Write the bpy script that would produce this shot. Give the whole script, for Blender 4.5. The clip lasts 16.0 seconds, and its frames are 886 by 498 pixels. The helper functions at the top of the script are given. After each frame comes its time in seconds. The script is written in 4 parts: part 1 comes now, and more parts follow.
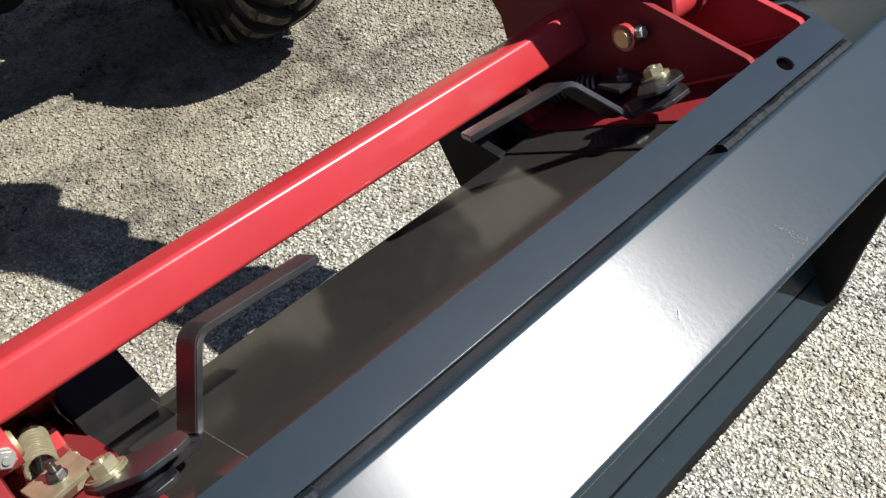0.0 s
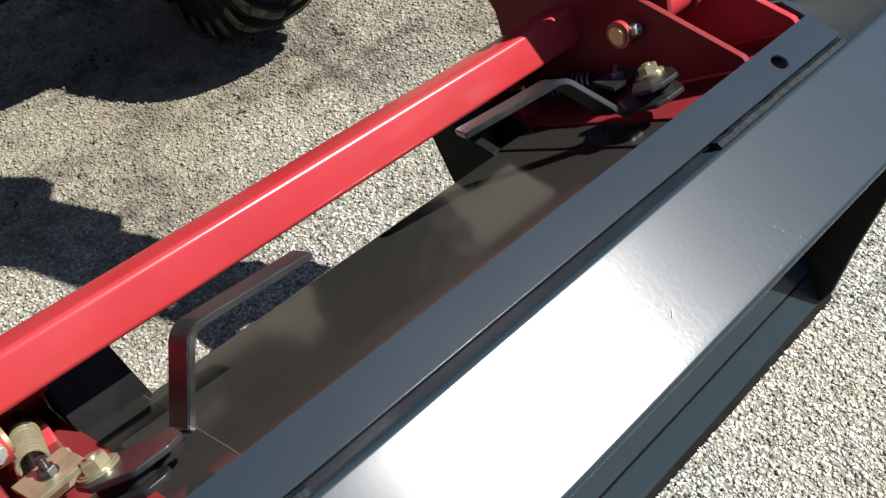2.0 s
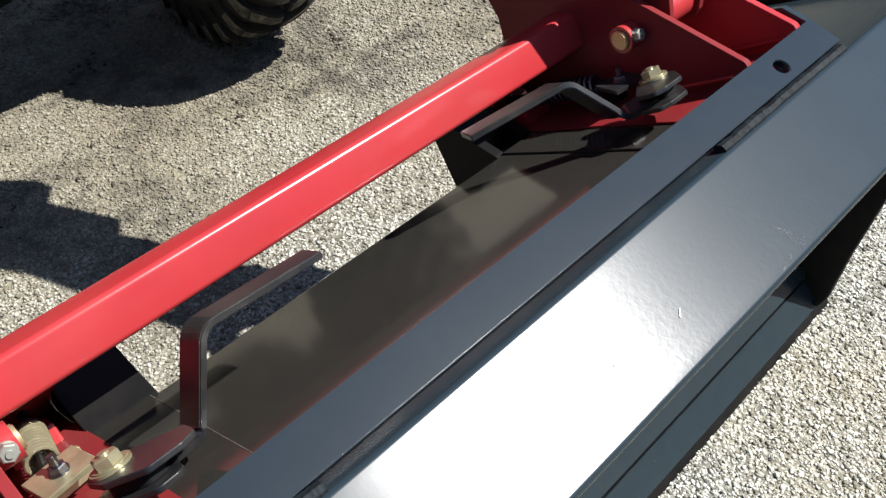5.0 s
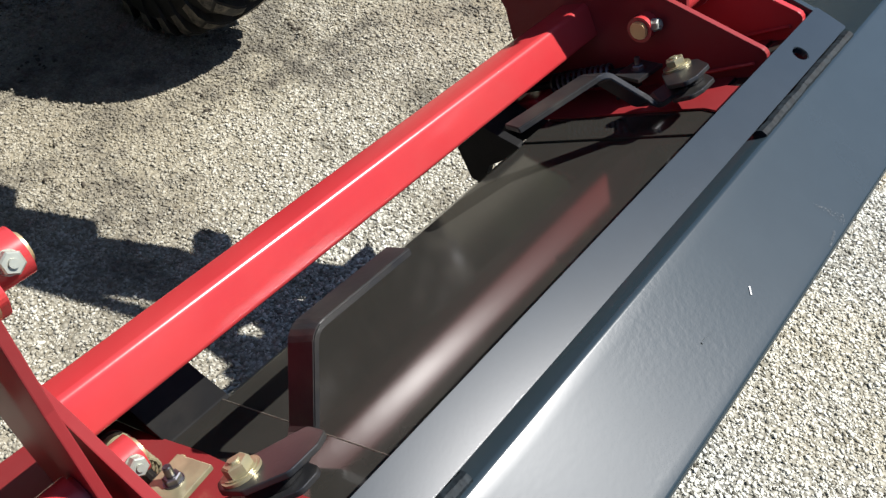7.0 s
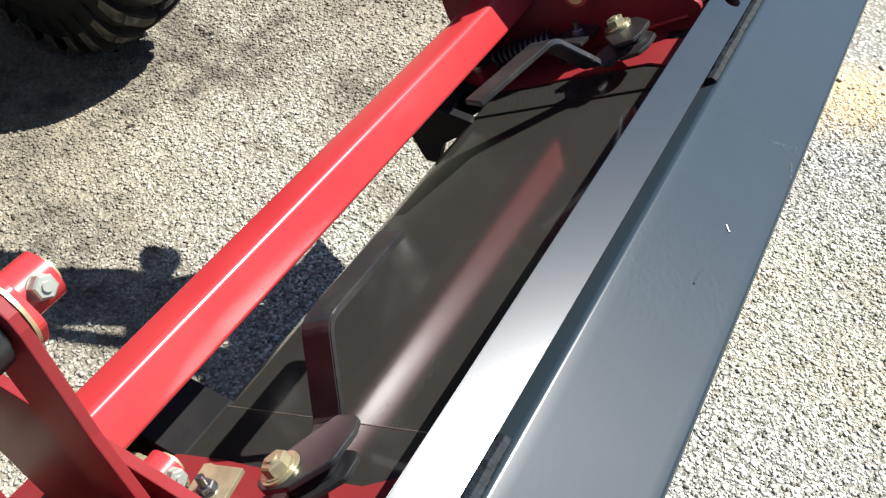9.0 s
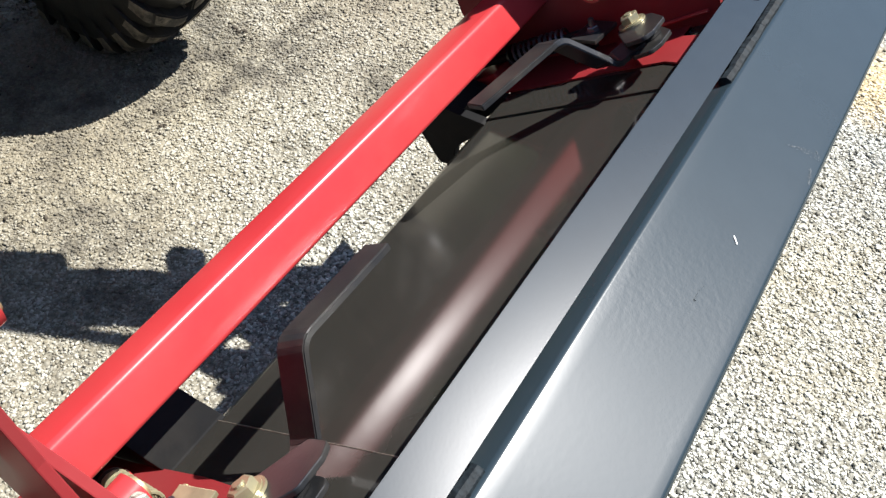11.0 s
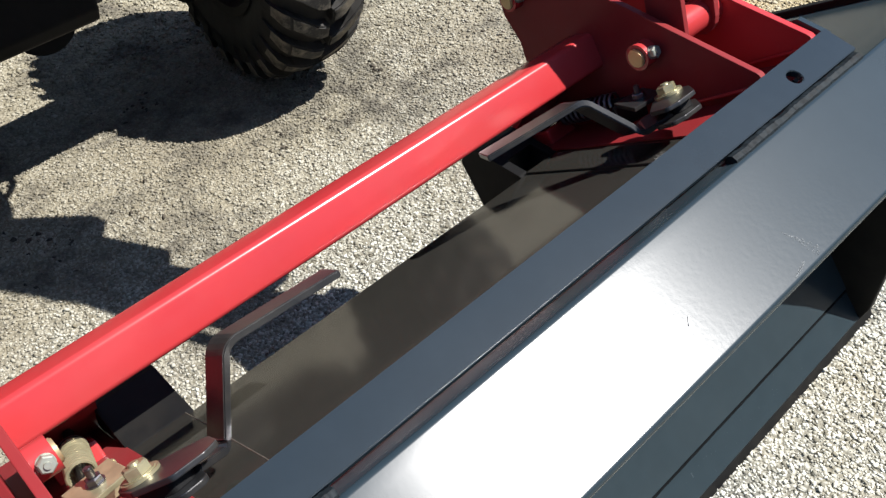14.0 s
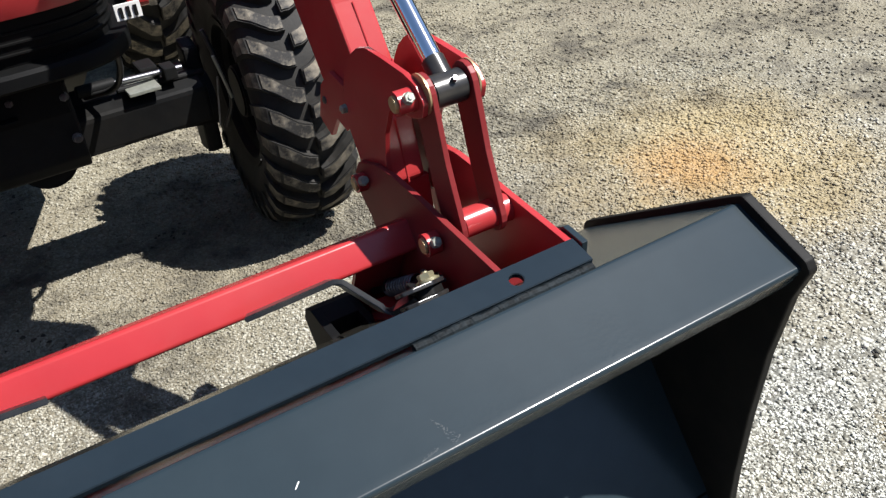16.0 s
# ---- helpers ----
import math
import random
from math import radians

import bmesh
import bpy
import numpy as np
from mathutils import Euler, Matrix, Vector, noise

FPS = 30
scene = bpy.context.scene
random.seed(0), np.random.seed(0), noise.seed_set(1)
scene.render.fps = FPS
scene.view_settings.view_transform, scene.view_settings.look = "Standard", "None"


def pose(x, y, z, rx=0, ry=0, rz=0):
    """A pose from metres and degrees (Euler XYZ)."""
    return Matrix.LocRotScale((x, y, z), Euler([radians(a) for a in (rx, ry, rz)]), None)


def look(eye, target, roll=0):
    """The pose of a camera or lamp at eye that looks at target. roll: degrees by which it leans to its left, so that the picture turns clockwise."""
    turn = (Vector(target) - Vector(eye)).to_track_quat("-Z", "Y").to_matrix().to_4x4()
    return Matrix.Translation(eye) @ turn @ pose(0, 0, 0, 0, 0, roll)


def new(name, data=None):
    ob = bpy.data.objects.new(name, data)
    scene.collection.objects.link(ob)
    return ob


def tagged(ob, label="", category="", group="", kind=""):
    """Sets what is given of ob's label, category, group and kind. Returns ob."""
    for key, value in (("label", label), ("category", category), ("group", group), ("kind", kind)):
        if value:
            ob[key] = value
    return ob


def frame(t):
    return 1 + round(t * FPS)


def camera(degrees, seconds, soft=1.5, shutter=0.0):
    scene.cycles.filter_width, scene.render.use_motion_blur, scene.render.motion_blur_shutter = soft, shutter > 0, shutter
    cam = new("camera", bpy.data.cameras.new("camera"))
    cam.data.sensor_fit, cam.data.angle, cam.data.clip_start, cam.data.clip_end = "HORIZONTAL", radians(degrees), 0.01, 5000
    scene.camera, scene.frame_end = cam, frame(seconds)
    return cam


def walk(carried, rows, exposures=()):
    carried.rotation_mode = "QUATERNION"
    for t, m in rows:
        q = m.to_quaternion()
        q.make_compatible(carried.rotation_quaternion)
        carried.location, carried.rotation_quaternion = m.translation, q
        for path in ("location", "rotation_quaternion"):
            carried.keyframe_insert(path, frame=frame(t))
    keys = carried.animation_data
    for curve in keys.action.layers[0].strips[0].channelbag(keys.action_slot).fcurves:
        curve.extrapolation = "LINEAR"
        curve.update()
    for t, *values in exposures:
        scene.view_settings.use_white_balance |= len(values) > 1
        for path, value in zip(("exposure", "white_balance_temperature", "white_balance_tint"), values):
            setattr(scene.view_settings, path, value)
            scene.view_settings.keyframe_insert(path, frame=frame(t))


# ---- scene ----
cam = camera(54.0, 16.0, 1.35)
PATH = [
    (0, (0.111, 0.016, 1.281), (1.082, 1.047, -0.131), -2.8),
    (0.5, (0.11, 0.015, 1.279), (1.081, 1.045, -0.133), -2.7),
    (1, (0.11, 0.014, 1.281), (1.08, 1.045, -0.132), -2.8),
    (1.5, (0.11, 0.018, 1.282), (1.087, 1.034, -0.136), -2.1),
    (2, (0.112, 0.018, 1.281), (1.089, 1.033, -0.139), -2.1),
    (2.5, (0.112, 0.018, 1.28), (1.091, 1.032, -0.139), -2.0),
    (3, (0.114, 0.017, 1.279), (1.093, 1.032, -0.14), -2.0),
    (3.5, (0.117, 0.015, 1.278), (1.09, 1.034, -0.141), -2.2),
    (4, (0.114, 0.018, 1.281), (1.087, 1.039, -0.138), -2.0),
    (4.2, (0.107, 0.02, 1.279), (1.09, 1.039, -0.135), -1.8),
    (6.3, (0.059, 0.052, 1.294), (1.088, 1.035, -0.113), -0.2),
    (6.5, (0.031, 0.081, 1.299), (1.089, 1.008, -0.123), 1.7),
    (7, (-0.029, 0.149, 1.303), (1.093, 0.976, -0.131), 2.4),
    (7.5, (-0.06, 0.179, 1.3), (1.118, 0.907, -0.143), 1.6),
    (8, (-0.076, 0.199, 1.305), (1.141, 0.857, -0.139), 1.2),
    (8.5, (-0.083, 0.206, 1.301), (1.14, 0.851, -0.144), 0.8),
    (8.7, (-0.087, 0.205, 1.303), (1.133, 0.854, -0.144), 0.8),
    (10.8, (-0.050, 0.184, 1.296), (1.124, 0.898, -0.158), -1.3),
    (11, (-0.017, 0.163, 1.295), (1.112, 0.926, -0.169), -3.4),
    (11.5, (0.064, 0.107, 1.296), (1.087, 0.999, -0.173), -6.8),
    (12, (0.121, 0.059, 1.29), (1.083, 1.054, -0.154), -6.6),
    (12.5, (0.123, 0.022, 1.288), (1.077, 1.071, -0.123), -5.4),
    (13, (0.12, 0.001, 1.286), (1.065, 1.078, -0.11), -5.6),
    (13.5, (0.114, -0.016, 1.286), (1.056, 1.075, -0.1), -5.5),
    (14, (0.104, -0.029, 1.291), (1.042, 1.103, -0.064), -6.4),
    (14.5, (0.028, -0.09, 1.306), (1.019, 1.11, 0.05), -4.4),
    (15, (0.005, -0.215, 1.353), (0.884, 1.145, 0.18), -7.3),
    (15.5, (0.227, -0.384, 1.349), (1.092, 1.083, 0.3), -7.7),
    (16, (0.485, -0.431, 1.359), (1.266, 1.067, 0.288), -7.0),
]
walk(cam, [(t, look(eye, target, roll)) for t, eye, target, roll in PATH],
     [(0.0, 1.24), (4.0, 1.24), (6.5, 1.31), (7.5, 1.53), (8.5, 1.68), (11.0, 1.69), (12.0, 1.41), (13.0, 1.24), (14.5, 1.47), (15.0, 1.52), (15.5, 1.43), (16.0, 1.20)])

# ---- light ----
SUN = Vector((0.555, -0.44, 1.0)).normalized()
world = bpy.data.worlds.new("sky")
scene.world = world
world.use_nodes = True
wn = world.node_tree
sky = wn.nodes.new("ShaderNodeTexSky")
sky.sky_type, sky.sun_disc = "NISHITA", False
sky.sun_elevation = math.asin(SUN.z)
sky.sun_rotation = math.atan2(SUN.x, SUN.y)
sky.dust_density, sky.ozone_density = 0.3, 3.0
wn.links.new(sky.outputs[0], wn.nodes["Background"].inputs[0])
wn.nodes["Background"].inputs[1].default_value = 0.062
sun = new("sun", bpy.data.lights.new("sun", "SUN"))
sun.data.energy, sun.data.angle, sun.data.color = 4.7, radians(0.55), (1.0, 0.972, 0.945)
sun.matrix_world = look(SUN * 20, (0, 0, 0))


# ---- materials ----
def mat(name, base, rough=0.5, metal=0.0, coat=0.0, var=0.0, scale=20.0, bump=0.0, bscale=200.0,
        dust=0.0, dust_col=(0.45, 0.38, 0.28), rvar=0.0, spec=0.5, patch=0.0):
    """A painted, metal or rubber surface: base colour, variation, dust, fine relief."""
    m = bpy.data.materials.new(name)
    m.use_nodes = True
    nt = m.node_tree
    N, L = nt.nodes, nt.links
    b = N["Principled BSDF"]
    b.inputs["Roughness"].default_value = rough
    b.inputs["Metallic"].default_value = metal
    b.inputs["Coat Weight"].default_value = coat
    b.inputs["Coat Roughness"].default_value = 0.18
    b.inputs["Specular IOR Level"].default_value = spec
    tc = N.new("ShaderNodeTexCoord")
    n1 = N.new("ShaderNodeTexNoise")
    n1.inputs["Scale"].default_value = scale
    n1.inputs["Detail"].default_value = 6
    L.new(tc.outputs["Object"], n1.inputs["Vector"])
    ramp = N.new("ShaderNodeMapRange")
    ramp.inputs[1].default_value, ramp.inputs[2].default_value = 0.3, 0.7
    ramp.inputs[3].default_value, ramp.inputs[4].default_value = 1 - var, 1 + var
    L.new(n1.outputs["Fac"], ramp.inputs[0])
    mul = N.new("ShaderNodeMix")
    mul.data_type, mul.blend_type = "RGBA", "MULTIPLY"
    mul.inputs["Factor"].default_value = 1
    mul.inputs["A"].default_value = (*base, 1)
    L.new(ramp.outputs[0], mul.inputs["B"])
    col = mul.outputs["Result"]
    if dust:
        n2 = N.new("ShaderNodeTexNoise")
        n2.inputs["Scale"].default_value = scale * 0.35
        n2.inputs["Detail"].default_value = 8
        n2.inputs["Roughness"].default_value = 0.65
        L.new(tc.outputs["Object"], n2.inputs["Vector"])
        r2 = N.new("ShaderNodeMapRange")
        r2.inputs[1].default_value, r2.inputs[2].default_value = 0.42, 0.75
        r2.inputs[3].default_value, r2.inputs[4].default_value = 0, dust
        L.new(n2.outputs["Fac"], r2.inputs[0])
        mx = N.new("ShaderNodeMix")
        mx.data_type = "RGBA"
        mx.inputs["B"].default_value = (*dust_col, 1)
        L.new(r2.outputs[0], mx.inputs["Factor"])
        L.new(col, mx.inputs["A"])
        col = mx.outputs["Result"]
    L.new(col, b.inputs["Base Color"])
    if rvar:
        r3 = N.new("ShaderNodeMapRange")
        r3.inputs[1].default_value, r3.inputs[2].default_value = 0.3, 0.7
        r3.inputs[3].default_value, r3.inputs[4].default_value = rough - rvar, rough + rvar
        L.new(n1.outputs["Fac"], r3.inputs[0])
        L.new(r3.outputs[0], b.inputs["Roughness"])
    if bump:
        n4 = N.new("ShaderNodeTexNoise")
        n4.inputs["Scale"].default_value = bscale
        n4.inputs["Detail"].default_value = 3
        L.new(tc.outputs["Object"], n4.inputs["Vector"])
        bp = N.new("ShaderNodeBump")
        bp.inputs["Strength"].default_value = bump
        bp.inputs["Distance"].default_value = 0.002
        L.new(n4.outputs["Fac"], bp.inputs["Height"])
        if patch:
            n5 = N.new("ShaderNodeTexNoise")
            n5.inputs["Scale"].default_value = patch
            L.new(tc.outputs["Object"], n5.inputs["Vector"])
            r5 = N.new("ShaderNodeMapRange")
            r5.inputs[1].default_value, r5.inputs[2].default_value = 0.42, 0.60
            r5.inputs[3].default_value, r5.inputs[4].default_value = bump * 0.15, bump
            L.new(n5.outputs["Fac"], r5.inputs[0])
            L.new(r5.outputs[0], bp.inputs["Strength"])
        L.new(bp.outputs[0], b.inputs["Normal"])
    return m


RED = mat("red_paint", (0.318, 0.0228, 0.0258), 0.26, var=0.06, scale=9, bump=0.07, bscale=48, dust=0.04, spec=0.45)
# same red, less glossy, with the shade among the arm plates in its base
RED_SHADED = mat("shaded_red_paint", (0.165, 0.0150, 0.0170), 0.42, var=0.08, scale=9, bump=0.03, bscale=260, dust=0.10, spec=0.14, dust_col=(0.20, 0.16, 0.14))
BLACK = mat("black_bucket_paint", (0.0150, 0.0235, 0.0285), 0.25, var=0.05, scale=30, bump=0.006, bscale=330, spec=0.40, dust=0.006, dust_col=(0.36, 0.37, 0.36))
PEEL = mat("black_orange_peel_paint", (0.0142, 0.0226, 0.0280), 0.235, var=0.03, scale=26, bump=0.045, bscale=150, patch=4.0, spec=0.38, dust=0.005, dust_col=(0.36, 0.38, 0.38))
GLOSS = mat("glossy_black_paint", (0.0215, 0.0205, 0.0178), 0.10, var=0.04, scale=40, bump=0.003, bscale=260, dust=0.006, spec=0.36)
BAR = mat("black_bar_paint", (0.0102, 0.0162, 0.0215), 0.24, var=0.05, scale=30, bump=0.006, bscale=330, spec=0.42, dust=0.006, dust_col=(0.36, 0.37, 0.36))
JOINT = mat("dark_weld_joint", (0.004, 0.0045, 0.005), 0.9, var=0.3, scale=90, bump=0.3, spec=0.04)
PAD = mat("black_pad_paint", (0.0045, 0.0046, 0.0048), 0.55, var=0.15, scale=40, bump=0.05, dust=0.015, spec=0.14)
LEVER = mat("black_lever_paint", (0.012, 0.0125, 0.0135), 0.28, var=0.1, scale=40, bump=0.05, dust=0.06)
WELD = mat("welded_painted_steel", (0.007, 0.010, 0.012), 0.66, var=0.6, scale=110, bump=0.8, bscale=150, spec=0.14)
LIT_EDGE_MUD = mat("lit_edge_and_mud", (0.12, 0.105, 0.085), 0.5, metal=0.4, var=0.4, scale=200)
ZINC = mat("yellow_zinc", (0.30, 0.27, 0.165), 0.30, metal=0.6, var=0.2, scale=60, dust=0.05)
STEEL = mat("zinc_plated_steel", (0.30, 0.31, 0.265), 0.45, metal=0.6, var=0.15, scale=80)
CHROME = mat("chrome_rod", (0.80, 0.81, 0.83), 0.08, metal=1.0, var=0.03)
BRASS = mat("bronze_washer", (0.50, 0.39, 0.22), 0.4, metal=0.7, var=0.1)
RUBBER = mat("dusty_tyre_rubber", (0.017, 0.0165, 0.0155), 0.72, var=0.25, scale=25, bump=0.35, bscale=120, dust=0.10, dust_col=(0.09, 0.075, 0.055), spec=0.25)
TREAD = mat("dusty_tread_rubber", (0.014, 0.013, 0.012), 0.75, var=0.25, scale=52, bump=0.35, bscale=120, dust=0.9, dust_col=(0.30, 0.26, 0.195))
RIMB = mat("black_rim_paint", (0.006, 0.006, 0.006), 0.65, var=0.2, dust=0.03, spec=0.12)
IRON = mat("black_chassis_paint", (0.0064, 0.0066, 0.0068), 0.55, var=0.2, scale=18, bump=0.15, bscale=90, dust=0.012, spec=0.10)
PLASTIC = mat("black_plastic", (0.0038, 0.0040, 0.0042), 0.6, var=0.15, bump=0.1, bscale=400, dust=0.006, spec=0.08)
OLIVE = mat("dusty_black_panel", (0.012, 0.0115, 0.010), 0.6, var=0.12, scale=30, bump=0.1, bscale=300, dust=0.05, spec=0.3)
ROD = mat("dull_steel_rod", (0.16, 0.16, 0.17), 0.4, metal=1.0, var=0.2, scale=60)
CHALK = mat("chalk_mark", (0.055, 0.063, 0.072), 0.8, var=0.3, scale=300)
SCUFF = mat("pale_scuff", (0.034, 0.044, 0.050), 0.4, var=0.3, scale=300, spec=0.25)
WHITE = mat("white_vinyl", (0.60, 0.60, 0.58), 0.5, var=0.05)
HOSE = mat("black_hose", (0.02, 0.02, 0.02), 0.45, var=0.2)


def ground_colour(nt):
    """Colour of the gravel by place: pale stone, tan dust, worn dark patches, a rust stain."""
    N, L = nt.nodes, nt.links
    geo = N.new("ShaderNodeNewGeometry")

    def noise_node(scale, detail=5, rough=0.55):
        n = N.new("ShaderNodeTexNoise")
        n.inputs["Scale"].default_value, n.inputs["Detail"].default_value = scale, detail
        n.inputs["Roughness"].default_value = rough
        L.new(geo.outputs["Position"], n.inputs["Vector"])
        return n

    def rng(sock, a, b, c, d):
        r = N.new("ShaderNodeMapRange")
        for i, v in enumerate((a, b, c, d)):
            r.inputs[i + 1].default_value = v
        L.new(sock, r.inputs[0])
        return r.outputs[0]

    def mix(fac, a, b):
        m = N.new("ShaderNodeMix")
        m.data_type = "RGBA"
        L.new(fac, m.inputs["Factor"])
        for s, v in (("A", a), ("B", b)):
            if isinstance(v, tuple):
                m.inputs[s].default_value = (*v, 1)
            else:
                L.new(v, m.inputs[s])
        return m.outputs["Result"]

    tan = rng(noise_node(1.3, 7, 0.62).outputs["Fac"], 0.40, 0.64, 0, 0.55)
    return geo, noise_node, rng, mix, tan


def rust_mask(N, L, geo, rng, noise_out, cx, cy, r):
    d = N.new("ShaderNodeVectorMath")
    d.operation = "DISTANCE"
    L.new(geo.outputs["Position"], d.inputs[0])
    d.inputs[1].default_value = (cx, cy, 0)
    add = N.new("ShaderNodeMath")
    add.operation = "MULTIPLY_ADD"
    L.new(noise_out, add.inputs[0])
    add.inputs[1].default_value = -r * 1.4
    L.new(d.outputs["Value"], add.inputs[2])
    return rng(add.outputs[0], -0.35 * r, 0.55 * r, 0.50, 0.0)


def gravel_material(name, stones):
    m = bpy.data.materials.new(name)
    m.use_nodes = True
    nt = m.node_tree
    N, L = nt.nodes, nt.links
    b = N["Principled BSDF"]
    b.inputs["Roughness"].default_value = 0.85
    b.inputs["Specular IOR Level"].default_value = 0.25
    geo, noise_node, rng, mix, tan = ground_colour(nt)
    if stones:
        ramp = N.new("ShaderNodeValToRGB")
        e = ramp.color_ramp.elements
        e[0].position, e[0].color = 0.0, (0.040, 0.040, 0.034, 1)
        e[1].position, e[1].color = 1.0, (0.76, 0.765, 0.69, 1)
        for p, c in ((0.20, (0.15, 0.15, 0.132, 1)), (0.42, (0.42, 0.421, 0.378, 1)), (0.78, (0.62, 0.622, 0.562, 1))):
            x = e.new(p)
            x.color = c
        L.new(geo.outputs["Random Per Island"], ramp.inputs[0])
        col = ramp.outputs[0]
    else:
        v = N.new("ShaderNodeTexVoronoi")
        v.inputs["Scale"].default_value = 95
        L.new(geo.outputs["Position"], v.inputs["Vector"])
        grey = rng(noise_node(240, 3).outputs["Fac"], 0.3, 0.7, 0.0, 1.0)
        col = mix(grey, (0.030, 0.030, 0.026), (0.22, 0.22, 0.195))
        spots = rng(v.outputs["Distance"], 0.15, 0.6, 1.0, 0.0)
        col = mix(spots, col, (0.45, 0.452, 0.405))
        bp = N.new("ShaderNodeBump")
        bp.inputs["Strength"].default_value, bp.inputs["Distance"].default_value = 0.9, 0.006
        L.new(v.outputs["Distance"], bp.inputs["Height"])
        bp.invert = True
        L.new(bp.outputs[0], b.inputs["Normal"])
    col = mix(tan, col, (0.31, 0.274, 0.190))
    sep = N.new("ShaderNodeSeparateXYZ")
    L.new(geo.outputs["Position"], sep.inputs[0])
    shift = N.new("ShaderNodeMath")
    shift.operation = "MULTIPLY_ADD"
    L.new(noise_node(1.7, 6, 0.65).outputs["Fac"], shift.inputs[0])
    shift.inputs[1].default_value = 2.2
    L.new(sep.outputs["Y"], shift.inputs[2])
    track = rng(shift.outputs[0], 1.55, 2.8, 0.0, 0.72)
    col = mix(track, col, (0.200, 0.176, 0.118))
    worn = rng(noise_node(0.55, 4).outputs["Fac"], 0.46, 0.64, 0, 0.55)
    col = mix(worn, col, (0.13, 0.108, 0.076))
    dirt = rng(noise_node(2.6, 12, 0.80).outputs["Fac"], 0.48, 0.60, 0.0, 0.85)
    far_dirt = N.new("ShaderNodeMath")
    far_dirt.operation = "MULTIPLY"
    L.new(dirt, far_dirt.inputs[0])
    L.new(rng(shift.outputs[0], 1.7, 2.6, 0.0, 1.0), far_dirt.inputs[1])
    col = mix(far_dirt.outputs[0], col, (0.062, 0.056, 0.045))
    n = noise_node(3.5, 7, 0.7)
    col = mix(rust_mask(N, L, geo, rng, n.outputs["Fac"], 2.48, 1.34, 0.54), col, (0.37, 0.280, 0.125))
    col = mix(rust_mask(N, L, geo, rng, n.outputs["Fac"], 2.36, 1.36, 0.22), col, (0.34, 0.175, 0.050))
    col = mix(rust_mask(N, L, geo, rng, n.outputs["Fac"], 1.95, 0.15, 0.17), col, (0.46, 0.33, 0.14))
    L.new(col, b.inputs["Base Color"])
    return m


GROUND = gravel_material("packed_gravel", False)
STONE = gravel_material("gravel_stone", True)
CLOD = mat("damp_dirt", (0.050, 0.043, 0.033), 0.9, var=0.35, scale=60, spec=0.1)


# ---- mesh helpers ----
def part(name, bm, material, parent, label="", smooth=False, kind=""):
    me = bpy.data.meshes.new(name)
    bm.normal_update()
    bm.to_mesh(me)
    bm.free()
    me.materials.append(material)
    if smooth:
        for p in me.polygons:
            p.use_smooth = True
        me.set_sharp_from_angle(angle=radians(38))
    ob = new(name, me)
    ob.parent = parent
    if label:
        ob["label"] = label
    if kind:
        ob["kind"] = kind
    return ob


def fillet(pts, radii, seg=5):
    """An open line of (y, z) points with its corners rounded."""
    out = []
    for i, p in enumerate(pts):
        r = radii[i] if isinstance(radii, (list, tuple)) else radii
        if i in (0, len(pts) - 1) or r <= 0:
            out.append(Vector(p))
            continue
        p, a, b = Vector(p), Vector(pts[i - 1]), Vector(pts[i + 1])
        u, v = (a - p).normalized(), (b - p).normalized()
        ang = math.acos(max(-1, min(1, u.dot(v))))
        t = min(r / math.tan(ang / 2), 0.45 * (a - p).length, 0.45 * (b - p).length)
        rr = t * math.tan(ang / 2)
        c = p + (u + v).normalized() * (rr / math.sin(ang / 2))
        s, e = p + u * t - c, p + v * t - c
        for k in range(seg + 1):
            w = k / seg
            d = (s * (1 - w) + e * w)
            out.append(c + d.normalized() * rr)
    return out


def sheet(profile, thick, x0, x1, nx=1):
    """A bent sheet: a line in (y, z), thickened to its right-hand side, drawn out along x."""
    n = len(profile)
    off = []
    for i in range(n):
        a, b = profile[max(0, i - 1)], profile[min(n - 1, i + 1)]
        d = (b - a).normalized()
        off.append(profile[i] + Vector((d.y, -d.x)) * thick)
    loop = profile + off[::-1]
    return prism([tuple(p) for p in loop], x0, x1, 0.0, nx, caps_strip=n)


def prism(poly, x0, x1, bevel=0.0, nx=1, caps_strip=0):
    """A (y, z) outline drawn out from x0 to x1."""
    bm = bmesh.new()
    rings = []
    for k in range(nx + 1):
        x = x0 + (x1 - x0) * k / nx
        rings.append([bm.verts.new((x, p[0], p[1])) for p in poly])
    m = len(poly)
    for a, b in zip(rings, rings[1:]):
        for i in range(m):
            bm.faces.new((a[i], a[(i + 1) % m], b[(i + 1) % m], b[i]))
    for r in (rings[0], rings[-1]):
        if caps_strip:
            n = caps_strip
            for i in range(n - 1):
                bm.faces.new((r[i], r[i + 1], r[2 * n - 2 - i], r[2 * n - 1 - i]))
        else:
            bm.faces.new(r)
    bmesh.ops.recalc_face_normals(bm, faces=bm.faces)
    if bevel:
        edges = [e for e in bm.edges if len(e.link_faces) == 2 and e.calc_face_angle(0) > 0.6]
        bmesh.ops.bevel(bm, geom=edges, offset=bevel, segments=2, affect="EDGES", profile=0.6)
    return bm


def box(cx, cy, cz, sx, sy, sz, bevel=0.0, m=None):
    bm = bmesh.new()
    bmesh.ops.create_cube(bm, size=1, matrix=Matrix.Translation((cx, cy, cz)) @ Matrix.Diagonal((sx, sy, sz, 1)))
    if bevel:
        bmesh.ops.bevel(bm, geom=list(bm.edges), offset=bevel, segments=2, affect="EDGES", profile=0.6)
    if m:
        bm.transform(m)
    return bm


